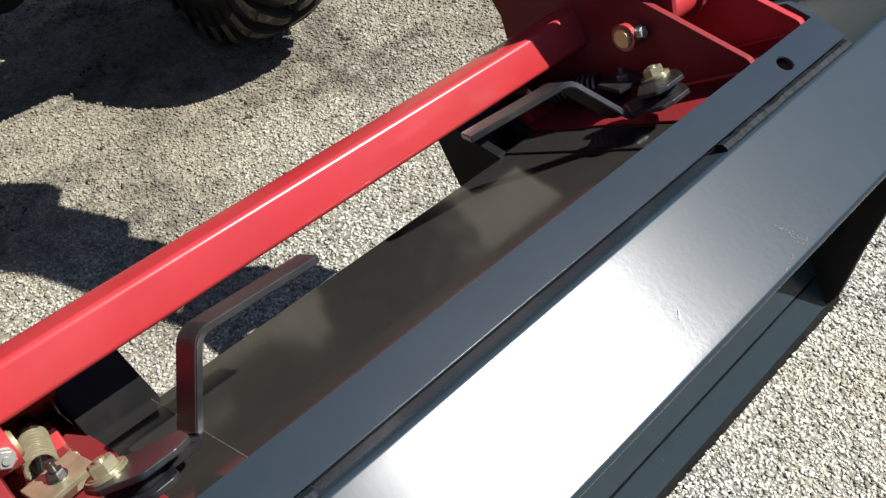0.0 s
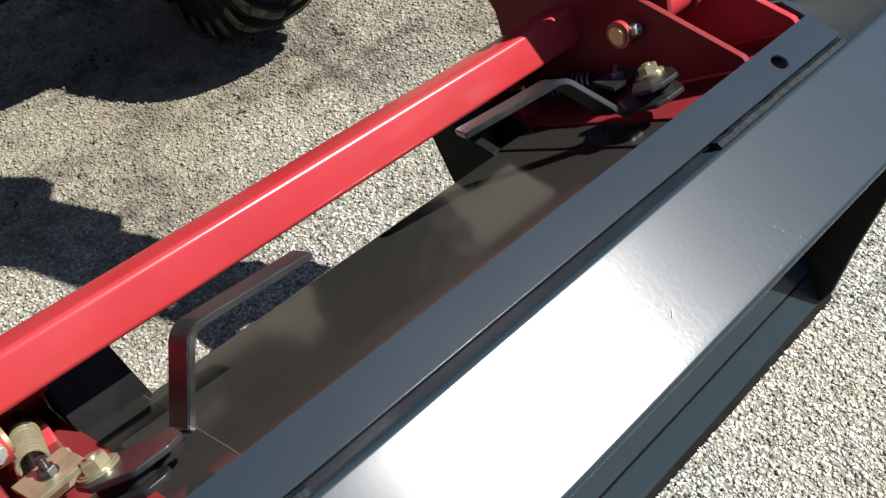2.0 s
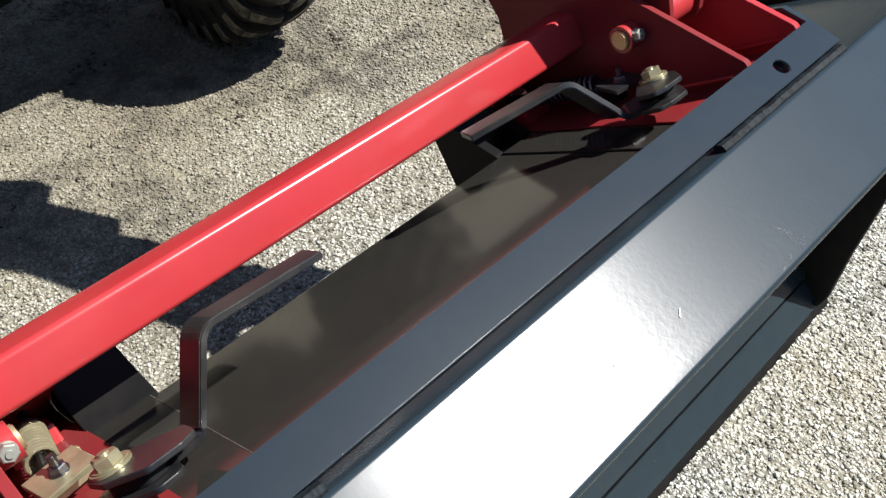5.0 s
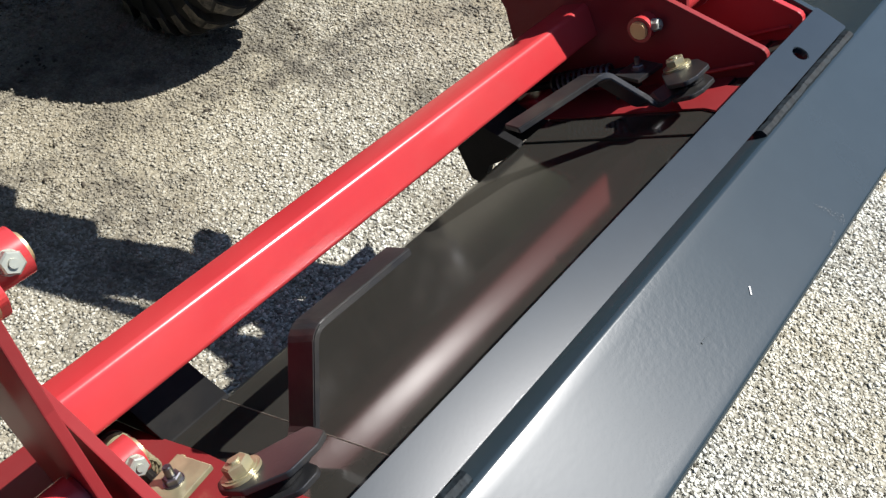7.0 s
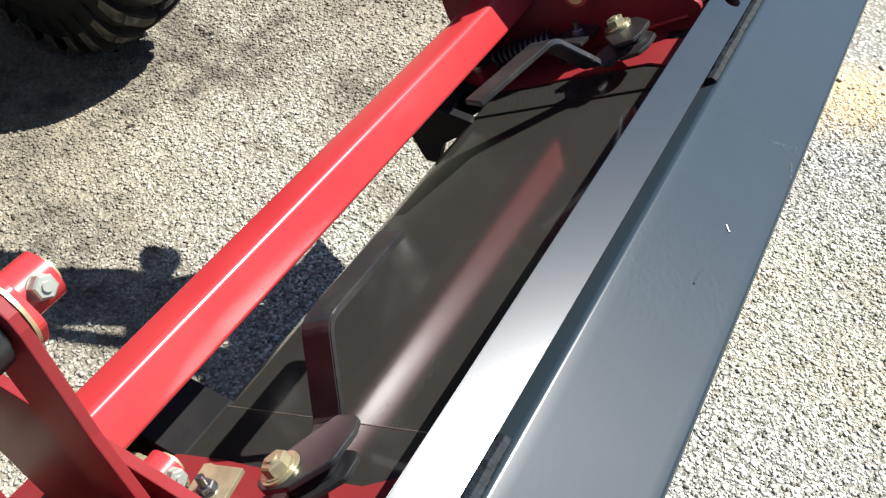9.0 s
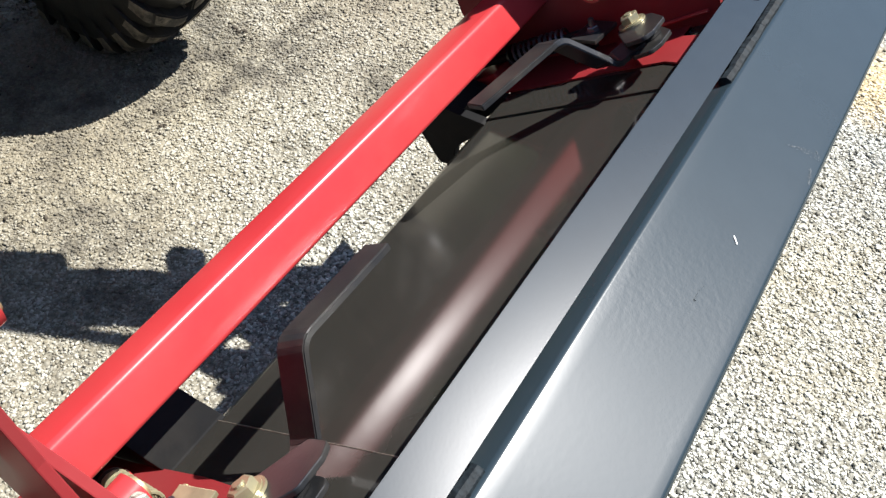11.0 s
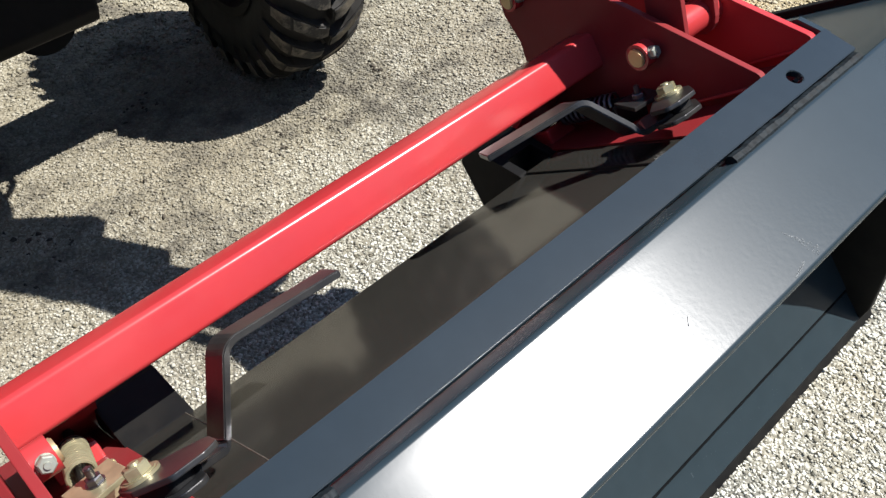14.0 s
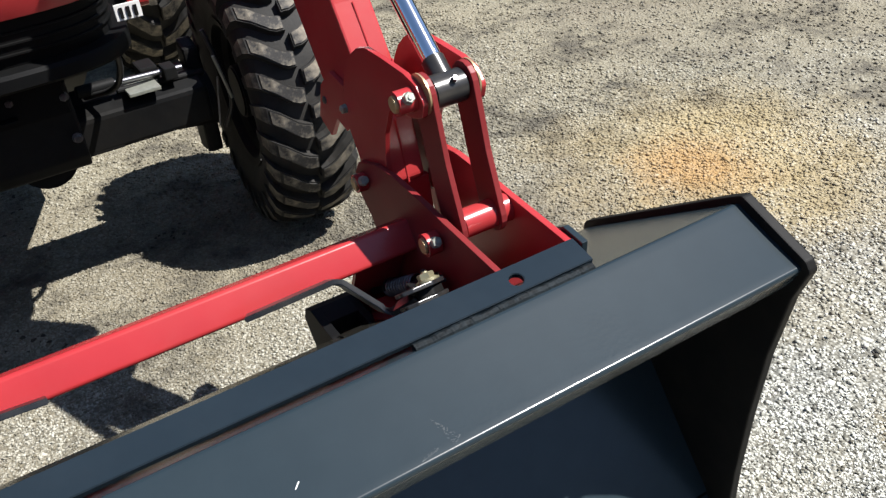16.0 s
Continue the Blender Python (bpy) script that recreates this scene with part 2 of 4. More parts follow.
def along(a, b):
    """A pose at a whose z axis points to b."""
    a, b = Vector(a), Vector(b)
    return Matrix.Translation(a) @ (b - a).to_track_quat("Z", "Y").to_matrix().to_4x4()


def rod(a, b, r, seg=20, bevel=0.0, r2=None):
    bm = bmesh.new()
    h = (Vector(b) - Vector(a)).length
    bmesh.ops.create_cone(bm, cap_ends=True, segments=seg, radius1=r, radius2=r if r2 is None else r2, depth=h,
                          matrix=along(a, b) @ Matrix.Translation((0, 0, h / 2)))
    if bevel:
        edges = [e for e in bm.edges if len(e.link_faces) == 2 and e.calc_face_angle(0) > 1.0]
        bmesh.ops.bevel(bm, geom=edges, offset=bevel, segments=2, affect="EDGES")
    return bm


def ring(a, b, r_out, r_in, seg=24):
    bm = bmesh.new()
    m = along(a, b)
    h = (Vector(b) - Vector(a)).length
    rows = []
    for r, z in ((r_in, 0), (r_out, 0), (r_out, h), (r_in, h)):
        rows.append([bm.verts.new(m @ Vector((r * math.cos(2 * math.pi * i / seg), r * math.sin(2 * math.pi * i / seg), z))) for i in range(seg)])
    for k in range(4):
        p, q = rows[k], rows[(k + 1) % 4]
        for i in range(seg):
            bm.faces.new((p[i], p[(i + 1) % seg], q[(i + 1) % seg], q[i]))
    bmesh.ops.recalc_face_normals(bm, faces=bm.faces)
    return bm


def hexnut(a, b, r, flange=1.35):
    """A hexagon head with a chamfered top and a washer under it."""
    bm = bmesh.new()
    h = (Vector(b) - Vector(a)).length
    m = along(a, b)
    bmesh.ops.create_cone(bm, cap_ends=True, segments=24, radius1=r * flange, radius2=r * flange, depth=h * 0.16, matrix=m @ Matrix.Translation((0, 0, h * 0.08)))
    bmesh.ops.create_cone(bm, cap_ends=True, segments=6, radius1=r, radius2=r, depth=h * 0.66, matrix=m @ Matrix.Translation((0, 0, h * 0.16 + h * 0.33)))
    bmesh.ops.create_cone(bm, cap_ends=True, segments=6, radius1=r, radius2=r * 0.84, depth=h * 0.12, matrix=m @ Matrix.Translation((0, 0, h * 0.88)))
    bmesh.ops.create_cone(bm, cap_ends=True, segments=16, radius1=r * 0.42, radius2=r * 0.38, depth=h * 0.25, matrix=m @ Matrix.Translation((0, 0, h * 1.0)))
    return bm


def tube_along(pts, r, seg=8):
    """A round bar along a line of points."""
    bm = bmesh.new()
    pts = [Vector(p) for p in pts]
    rows = []
    up = Vector((0.3, 0.2, 1)).normalized()
    for i, p in enumerate(pts):
        d = (pts[min(i + 1, len(pts) - 1)] - pts[max(i - 1, 0)]).normalized()
        s = d.cross(up)
        if s.length < 1e-3:
            s = d.orthogonal()
        s.normalize()
        t = d.cross(s)
        rows.append([bm.verts.new(p + r * (math.cos(2 * math.pi * k / seg) * s + math.sin(2 * math.pi * k / seg) * t)) for k in range(seg)])
    for a, b in zip(rows, rows[1:]):
        for k in range(seg):
            bm.faces.new((a[k], a[(k + 1) % seg], b[(k + 1) % seg], b[k]))
    bm.faces.new(rows[0])
    bm.faces.new(rows[-1])
    bmesh.ops.recalc_face_normals(bm, faces=bm.faces)
    return bm


def spring(a, b, r, turns, wire):
    m = along(a, b)
    h = (Vector(b) - Vector(a)).length
    n = int(turns * 16)
    return tube_along([m @ Vector((r * math.cos(2 * math.pi * i / 16), r * math.sin(2 * math.pi * i / 16), h * i / n)) for i in range(n + 1)], wire, 7)


def flat_bar(pts, width_dirs, width, thick):
    """A flat bar along pts; width_dirs gives the broad direction at each point."""
    bm = bmesh.new()
    pts = [Vector(p) for p in pts]
    rows = []
    for i, p in enumerate(pts):
        d = (pts[min(i + 1, len(pts) - 1)] - pts[max(i - 1, 0)]).normalized()
        w = Vector(width_dirs[i]) if isinstance(width_dirs, list) else Vector(width_dirs)
        w = (w - d * w.dot(d)).normalized()
        t = d.cross(w)
        rows.append([bm.verts.new(p + w * a * width / 2 + t * b * thick / 2) for a, b in ((-1, -1), (1, -1), (1, 1), (-1, 1))])
    for a, b in zip(rows, rows[1:]):
        for k in range(4):
            bm.faces.new((a[k], a[(k + 1) % 4], b[(k + 1) % 4], b[k]))
    bm.faces.new(rows[0])
    bm.faces.new(rows[-1])
    bmesh.ops.recalc_face_normals(bm, faces=bm.faces)
    edges = [e for e in bm.edges if e.calc_face_angle(0) > 0.9]
    bmesh.ops.bevel(bm, geom=edges, offset=0.0012, segments=2, affect="EDGES")
    return bm


def smooth_line(pts, n=5, r=0.02):
    """Points in space with rounded corners."""
    pts = [Vector(p) for p in pts]
    out = [pts[0]]
    for a, p, b in zip(pts, pts[1:], pts[2:]):
        t = min(r, 0.45 * (a - p).length, 0.45 * (b - p).length)
        s, e = p + (a - p).normalized() * t, p + (b - p).normalized() * t
        for k in range(n + 1):
            w = k / n
            out.append(s * (1 - w) ** 2 + p * 2 * w * (1 - w) + e * w * w)
    return out + [pts[-1]]


def weld_bead(a, b, r, seed, step=0.0045):
    """A weld: a row of overlapping ripples, uneven along its length."""
    rnd = random.Random(seed)
    bm = bmesh.new()
    a, b = Vector(a), Vector(b)
    ln = (b - a).length
    n = int(ln / 0.0015)
    seg = 8
    m = along(a, b)
    rows = []
    swell, sway = 0.0, 0.0
    for i in range(n + 1):
        swell = 0.9 * swell + rnd.uniform(-0.03, 0.03)
        sway = 0.9 * sway + rnd.uniform(-0.03, 0.03)
        q = r * (0.95 + 0.05 * abs(math.sin(math.pi * ln * i / n / step)) + swell)
        if i in (0, n):
            q *= 0.4
        rows.append([bm.verts.new(m @ Vector((sway * r + q * math.cos(2 * math.pi * k / seg), sway * r + q * math.sin(2 * math.pi * k / seg), ln * i / n))) for k in range(seg)])
    for p, q in zip(rows, rows[1:]):
        for k in range(seg):
            bm.faces.new((p[k], p[(k + 1) % seg], q[(k + 1) % seg], q[k]))
    bm.faces.new(rows[0])
    bm.faces.new(rows[-1])
    bmesh.ops.recalc_face_normals(bm, faces=bm.faces)
    return bm


def thing(name, label, category, group=""):
    ob = new(name)
    ob.empty_display_size = 0.1
    return tagged(ob, label, category, group)


# ---- ground ----
gm = bmesh.new()
bmesh.ops.create_grid(gm, x_segments=40, y_segments=40, size=150)
ground = part("ground", gm, GROUND, None)
tagged(ground, "pale packed gravel yard with a rust-stained patch", "ground", kind="structure")


def gravel():
    """Loose stones pressed into the yard, and the darker clods among them."""
    rng = np.random.default_rng(5)
    ring_ = [(math.cos(2 * math.pi * k / 5), math.sin(2 * math.pi * k / 5), 0.0) for k in range(5)]
    base = np.array(ring_ + [(0.0, 0.0, 0.9), (0.0, 0.0, -0.9)])
    tri = np.array([(k, (k + 1) % 5, 5) for k in range(5)] + [((k + 1) % 5, k, 6) for k in range(5)])
    zones = [  # x0, x1, y0, y1, stones, smallest, largest
        (0.2, 1.9, -0.35, 0.45, 74000, 0.0016, 0.0052),
        (-0.1, 1.6, 0.85, 2.1, 84000, 0.0016, 0.0056),
        (0.0, 2.6, 2.1, 3.4, 32000, 0.0026, 0.0080),
        (1.4, 3.0, 0.45, 2.1, 34000, 0.0024, 0.0072),
        (2.0, 4.6, 0.3, 4.2, 26000, 0.0035, 0.010),
    ]
    xs, ys, rs = [], [], []
    for x0, x1, y0, y1, n, a, b in zones:
        xs.append(rng.uniform(x0, x1, n) + rng.normal(0, 0.10, n))
        ys.append(rng.uniform(y0, y1, n) + rng.normal(0, 0.10, n))
        rs.append(a + (b - a) * rng.random(n) ** 2.2)
    x, y, r = (np.concatenate(q) for q in (xs, ys, rs))
    stones("gravel_stones", rng, x, y, r, base, tri, STONE, "loose pale crushed stones pressed into the yard", "gravel")
    # dark clods and bark crumbs along the wheel track
    cx, cy = rng.uniform(-0.1, 1.7, 46), rng.uniform(1.55, 3.3, 46)
    pick = rng.integers(0, 46, 760)
    spread = rng.uniform(0.02, 0.11, 46)[pick]
    x, y = cx[pick] + rng.normal(0, 1, 760) * spread, cy[pick] + rng.normal(0, 1, 760) * spread
    stones("dirt_clods", rng, x, y, 0.0025 + 0.0075 * rng.random(760) ** 2.5, base, tri, CLOD, "dark damp clods and bark crumbs on the gravel", "dirt clods")


def stones(name, rng, x, y, r, base, tri, material, label, category):
    """Uneven pebbles at the given places, as one mesh."""
    n = len(x)
    v = base[None] * (1 + rng.uniform(-0.55, 0.50, (n, len(base), 1)))
    v = v * np.stack([rng.uniform(0.8, 1.5, n), rng.uniform(0.7, 1.1, n), rng.uniform(0.55, 1.0, n)], -1)[:, None] * r[:, None, None]
    turn, tip = rng.uniform(0, 6.283, n), rng.normal(0, 0.5, n)
    c, s = np.cos(tip)[:, None], np.sin(tip)[:, None]
    v = np.stack([v[..., 0], v[..., 1] * c - v[..., 2] * s, v[..., 1] * s + v[..., 2] * c], -1)
    c, s = np.cos(turn)[:, None], np.sin(turn)[:, None]
    v = np.stack([v[..., 0] * c - v[..., 1] * s, v[..., 0] * s + v[..., 1] * c, v[..., 2]], -1)
    v += np.stack([x, y, r * rng.uniform(-0.15, 0.40, n)], -1)[:, None]
    f = tri[None] + (np.arange(n) * len(base))[:, None, None]
    me = bpy.data.meshes.new(name)
    v, f = v.reshape(-1, 3), f.reshape(-1, 3)
    me.vertices.add(len(v))
    me.vertices.foreach_set("co", v.ravel().astype(np.float32))
    me.loops.add(f.size)
    me.loops.foreach_set("vertex_index", f.ravel().astype(np.int32))
    me.polygons.add(len(f))
    me.polygons.foreach_set("loop_start", np.arange(0, f.size, 3, dtype=np.int32))
    me.update(calc_edges=True)
    me.validate()
    me.materials.append(material)
    return tagged(new(name, me), label, category, kind="stuff")


gravel()

# unseen belt far round the yard, added to darken low reflections
dark_belt = bmesh.new()
rh = random.Random(9)
low, high = [], []
for k in range(180):
    t = 2 * math.pi * k / 180
    r = 48 + 3 * math.sin(5 * t) + rh.uniform(-1, 1)
    low.append(dark_belt.verts.new((r * math.cos(t), r * math.sin(t), -0.2)))
    high.append(dark_belt.verts.new(((r + 1.5) * math.cos(t), (r + 1.5) * math.sin(t), 14 + 7 * max(0.0, math.sin(t)) + 2.2 * math.sin(7 * t + 1) + rh.uniform(-1.5, 1.5))))
for k in range(180):
    j = (k + 1) % 180
    dark_belt.faces.new((low[k], low[j], high[j], high[k]))
tagged(part("backdrop", dark_belt, mat("dark_belt_green", (0.035, 0.050, 0.022), 0.9, var=0.6, scale=0.7, spec=0.1), None), "unseen dark green belt added far round the yard", "backdrop", kind="structure")

# ---- bucket ----
XA, XB = -0.268, 1.370
bucket = thing("loader_bucket", "black painted steel loader bucket tipped forward onto its cutting edge", "loader bucket")


def top_z(y):
    """Height of the slightly hollow top sheet."""
    f = (y - 0.198) / 0.128
    return 0.6368 + 0.0550 * f - 0.0062 * f * (1 - f)


top_line = fillet([(0.221, 0.602)] + [(0.202 + 0.0155 * k, top_z(0.202 + 0.0155 * k)) for k in range(9)] + [(0.360, 0.6714)], [0, 0.008] + [0] * 7 + [0.008, 0], 8)
back_line = fillet([(0.360, 0.6714), (0.650, 0.5041), (0.664, 0.4880), (0.655, 0.4780)], [0, 0.004, 0.004, 0], 4)
part("shell", sheet(top_line, 0.006, XA, XB, 24), PEEL, bucket, smooth=True)
part("back_sheet", sheet(back_line, 0.006, -0.02, 1.12, 24), GLOSS, bucket, "glossy black flat back sheet", smooth=True)
for a, b in ((1.12, XB), (XA, -0.02)):
    part("end_sheet", sheet(fillet([(0.360, 0.6714), (0.668, 0.492), (0.650, 0.480)], [0, 0.012, 0], 5), 0.006, a, b), BLACK, bucket, smooth=True)
part("floor_sheet", sheet(fillet([(0.652, 0.4885), (0.640, 0.474), (0.3415, 0.069)], [0, 0.02, 0], 5), 0.006, XA, XB, 8), BLACK, bucket, smooth=True)
edge = part("cutting_edge", prism([(0.2975, 0.0190), (0.3110, 0.0095), (0.352, 0.065), (0.3385, 0.069)], XA - 0.04, XB + 0.042, 0.0012), BLACK, bucket, "thick black cutting edge")
part("edge_lip", prism([(0.2880, 0.000), (0.303, -0.002), (0.3112, 0.0092), (0.2970, 0.0187)], XA - 0.04, XB + 0.042, 0.0015), PAD, edge, "dark bevelled lip")
part("floor_weld", weld_bead((XA, 0.3365, 0.0665), (XB, 0.3365, 0.0665), 0.0026, 3), JOINT, bucket, "dark uneven weld line", smooth=True)

side_poly = [tuple(p) for p in fillet([(0.60, 0.39), (0.685, 0.475), (0.682, 0.497), (0.350, 0.690), (0.320, 0.706), (0.200, 0.652), (0.190, 0.637),
             (0.214, 0.580), (0.243, 0.455), (0.264, 0.310), (0.279, 0.165), (0.286, 0.050), (0.300, 0.006), (0.36, 0.075), (0.60, 0.39)],
             [0, 0.01, 0.02, 0.012, 0.012, 0.01, 0.01, 0.05, 0.1, 0.1, 0.1, 0.05, 0.01, 0.02, 0], 3)][:-1]
for x in (XB, XA - 0.018):
    part("side_plate", prism(side_poly, x, x + 0.018, 0.003), PAD, bucket)
for x in (XB - 0.012, XA + 0.012):
    part("side_cutter", prism([(0.285, 0.16), (0.292, 0.05), (0.312, 0.010), (0.345, 0.055), (0.335, 0.17)], x + 0.024 - 0.002 if x > 0 else x - 0.03, x + 0.036 if x > 0 else x - 0.018, 0.001), BLACK, bucket)
part("corner_rib", flat_bar([(1.353, 0.33, 0.66), (1.338, 0.36, 0.50), (1.308, 0.42, 0.37)], (1, 0, 0), 0.03, 0.006), GLOSS, bucket)

# hook bar with its hole
BA, BB = -0.012, 1.114
bdir = Vector((0.342 - 0.386, 0.696 - 0.708))
bn = Vector((bdir.y, -bdir.x)).normalized()
bn = bn if bn.y > 0 else -bn
b0, b1 = Vector((0.386, 0.708)), Vector((0.341, 0.696))


def hook_bar():
    bm = bmesh.new()
    hx, hs, r, seg = 1.001, 0.55, 0.0105, 24
    half = 0.045
    ln = (b1 - b0).length

    def P(x, s, d):
        q = b0 + (b1 - b0) * s + bn * d
        return bm.verts.new((x, q.x, q.y))
    grid = {}
    xs = [BA + (hx - half - BA) * i / 12 for i in range(13)]
    for d in (0, -0.009):
        rows = [[P(x, s, d) for s in (0, 0.25, 0.5, 0.75, 1)] for x in xs]
        rows2 = [[P(x, s, d) for s in (0, 0.25, 0.5, 0.75, 1)] for x in (hx + half, BB - 0.012, BB)]
        circle = [P(hx + r * math.cos(2 * math.pi * k / seg), hs + r * math.sin(2 * math.pi * k / seg) / ln, d) for k in range(seg)]
        for R in (rows, rows2):
            for a, b in zip(R, R[1:]):
                for k in range(4):
                    bm.faces.new((a[k], a[k + 1], b[k + 1], b[k]))
        left, right = rows[-1], rows2[0]
        edge = [right[2], right[3], right[4]] + [left[4], left[3], left[2], left[1], left[0]] + [right[0], right[1]]
        angs = []
        for vv in edge:
            y = Vector((vv.co.y, vv.co.z)) - b0
            s = y.dot((b1 - b0).normalized()) - hs * ln
            angs.append(math.atan2(s, vv.co.x - hx) % (2 * math.pi))
        m = len(edge)
        where = [min(range(seg), key=lambda k: abs(((2 * math.pi * k / seg - a + math.pi) % (2 * math.pi)) - math.pi)) for a in angs]
        for i in range(m):
            j = (i + 1) % m
            k = where[i]
            chain = [circle[k]]
            while k != where[j]:
                k = (k + 1) % seg
                chain.append(circle[k])
            bm.faces.new([edge[i], edge[j]] + chain[::-1])
        grid[d] = (rows, rows2, circle, left, right)
    (ra, rb, ca, la, rra), (sa, sb, cb, lb, rrb) = grid[0], grid[-0.009]
    for k in range(seg):
        bm.faces.new((ca[k], ca[(k + 1) % seg], cb[(k + 1) % seg], cb[k]))
    for R, S in ((ra, sa), (rb, sb)):
        for a, b in zip(range(len(R)), range(1, len(R))):
            for c in (0, 4):
                bm.faces.new((R[a][c], R[b][c], S[b][c], S[a][c]))
    for c in (0, 4):
        bm.faces.new((la[c], rra[c], rrb[c], lb[c]))
    for R, S, e in ((ra, sa, 0), (rb, sb, -1)):
        for k in range(4):
            bm.faces.new((R[e][k], R[e][k + 1], S[e][k + 1], S[e][k]))
    bmesh.ops.recalc_face_normals(bm, faces=bm.faces)
    edges = [e for e in bm.edges if len(e.link_faces) == 2 and e.calc_face_angle(0) > 1.2]
    bmesh.ops.bevel(bm, geom=edges, offset=0.0010, segments=2, affect="EDGES")
    return bm


bar = part("hook_bar", hook_bar(), BAR, bucket, "flat black hook bar with a drilled hole")
part("hook_gusset", prism([(0.388, 0.690), (0.432, 0.697), (0.470, 0.676), (0.520, 0.570), (0.40, 0.60)], 1.133, 1.143, 0.001), BLACK, bucket)
part("hook_gusset", prism([(0.388, 0.690), (0.432, 0.697), (0.470, 0.676), (0.520, 0.570), (0.40, 0.60)], -0.041, -0.031, 0.001), BLACK, bucket)
for a, b, s in ((0.826, 1.108, 1), (-0.006, 0.268, 2)):
    part("weld_bead", weld_bead((a, 0.3345, 0.6872), (b, 0.3345, 0.6872), 0.0085, s), WELD, bar, smooth=True)
    toe = random.Random(20 + s)
    part("weld_toe", tube_along([(a + (b - a) * k / 60, 0.3258 + toe.uniform(-0.0012, 0.0012), 0.6893) for k in range(61)], 0.0009, 5), CHALK, bar, "thin pale weld edge", smooth=True)
# lapped plates at both ends of the back sheet
lap = [Vector((0.385, 0.676 - 0.033 * 0.577)), Vector((0.50, 0.676 - 0.148 * 0.577))] + [p for p in back_line[1:] if p.y > 0.503]
lap = [p + Vector((-(lap[min(i + 1, len(lap) - 1)] - lap[max(i - 1, 0)]).normalized().y, (lap[min(i + 1, len(lap) - 1)] - lap[max(i - 1, 0)]).normalized().x)) * 0.0030 for i, p in enumerate(lap)]
for a, b in ((0.840, 1.12), (-0.02, 0.262)):
    part("lap_plate", sheet(lap, 0.0027, a, b, 4), GLOSS, bucket, smooth=True)
# sunlit edge of the near lap plate, drawn as a pale line
part("seam", tube_along([(0.2625, p.x, p.y - 0.0002) for p in lap], 0.0008, 6), LIT_EDGE_MUD, bucket, "thin pale line for the sunlit plate edge")
for s in (0, 1):
    x0, x1 = (0.83, 0.912) if s else (0.190, 0.272)
    pad = [(0.640, 0.500), (0.657, 0.503), (0.700, 0.505), (0.738, 0.510), (0.765, 0.500), (0.780, 0.470), (0.731, 0.398), (0.708, 0.400), (0.702, 0.440), (0.672, 0.470), (0.655, 0.488)]
    rim_pad = [(0.695, 0.5045), (0.738, 0.510), (0.765, 0.500), (0.780, 0.470), (0.768, 0.440), (0.758, 0.446), (0.766, 0.470), (0.755, 0.490), (0.735, 0.499), (0.715, 0.490), (0.707, 0.452), (0.699, 0.456)]
    if not s:
        part("lock_pad", prism([tuple(p) for p in fillet(pad, [0] + [0.008] * (len(pad) - 2) + [0], 3)], x0, x1, 0.001), PAD, bucket, "black lock pad")
        continue
    for name, a, b, line in (("pad_rail", x0, x0 + 0.016, pad), ("pad_rim", x0 + 0.016, x1 - 0.014, rim_pad), ("pad_rail", x1 - 0.014, x1, pad)):
        part(name, prism([tuple(p) for p in fillet(line, [0] + [0.008] * (len(line) - 2) + [0], 3)], a, b, 0.001), PAD, bucket)
# chalk scratches on the top sheet
TOPN = Vector((0, -0.3948, 0.9188))


def on_top(x, y):
    return Vector((x, y, top_z(y))) + TOPN * 0.0002


def scratch(pts, w, paint=CHALK):
    part("scratch", flat_bar([on_top(*p) for p in pts], TOPN.cross(on_top(*pts[-1]) - on_top(*pts[0])), w, 0.0005), paint, bucket, "pale scratch")


scratch([(0.624, 0.2455), (0.6275, 0.2485), (0.631, 0.2515)], 0.0010, WHITE)
scratch([(0.531, 0.2555), (0.543, 0.2550), (0.556, 0.2530)], 0.0022, PEEL)
scuffs = random.Random(5)


def flecks(name, spots, normal, label):
    """Small flat scuff marks, as one part."""
    bm = bmesh.new()
    up = Vector(normal)
    side_ = up.cross(Vector((0.7, 0.7, 0))).normalized()
    for p, size in spots:
        turn = scuffs.uniform(0, 6.283)
        u = (side_ * math.cos(turn) + up.cross(side_) * math.sin(turn)) * size
        w = up.cross(u) * scuffs.uniform(0.3, 0.8)
        bm.faces.new([bm.verts.new(Vector(p) + up * 0.00015 + q) for q in (u, w, -u * scuffs.uniform(0.4, 1.0), -w)])
    part(name, bm, SCUFF, bucket, label, kind="stuff")


smudge = []
for i in range(90):
    f, g = scuffs.random() ** 0.7, scuffs.uniform(-1, 1)
    smudge.append((on_top(0.795 + 0.015 * f + 0.006 * f * g, 0.249 - 0.037 * f + 0.005 * f * g), 0.0013 * scuffs.uniform(0.4, 1.0)))
for i in range(60):
    f, g = scuffs.random(), scuffs.gauss(0, 0.4)
    smudge.append((on_top(0.762 + 0.025 * f + 0.004 * g, 0.2105 + 0.005 * f + 0.003 * g), 0.0012 * scuffs.uniform(0.4, 1.0)))
flecks("scuff", smudge, TOPN, "pale rubbed scuff")
EDGEN = Vector((0, -0.8056, 0.5924))
flecks("dust_flecks", [((x, 0.300 + 0.037 * f, 0.0207 + 0.0483 * f + 0.0016), 0.0012 * scuffs.uniform(0.4, 1.0)) for x, f in ((scuffs.uniform(0.6, 1.25), scuffs.random()) for k in range(70))], EDGEN, "pale dust flecks")
part("scratch", flat_bar([(0.8577, 0.3246, 0.0515), (0.8580, 0.3150, 0.0385), (0.8584, 0.3046, 0.0245)], (1, 0, 0), 0.0010, 0.0008), SCUFF, bucket, "pale scratch")
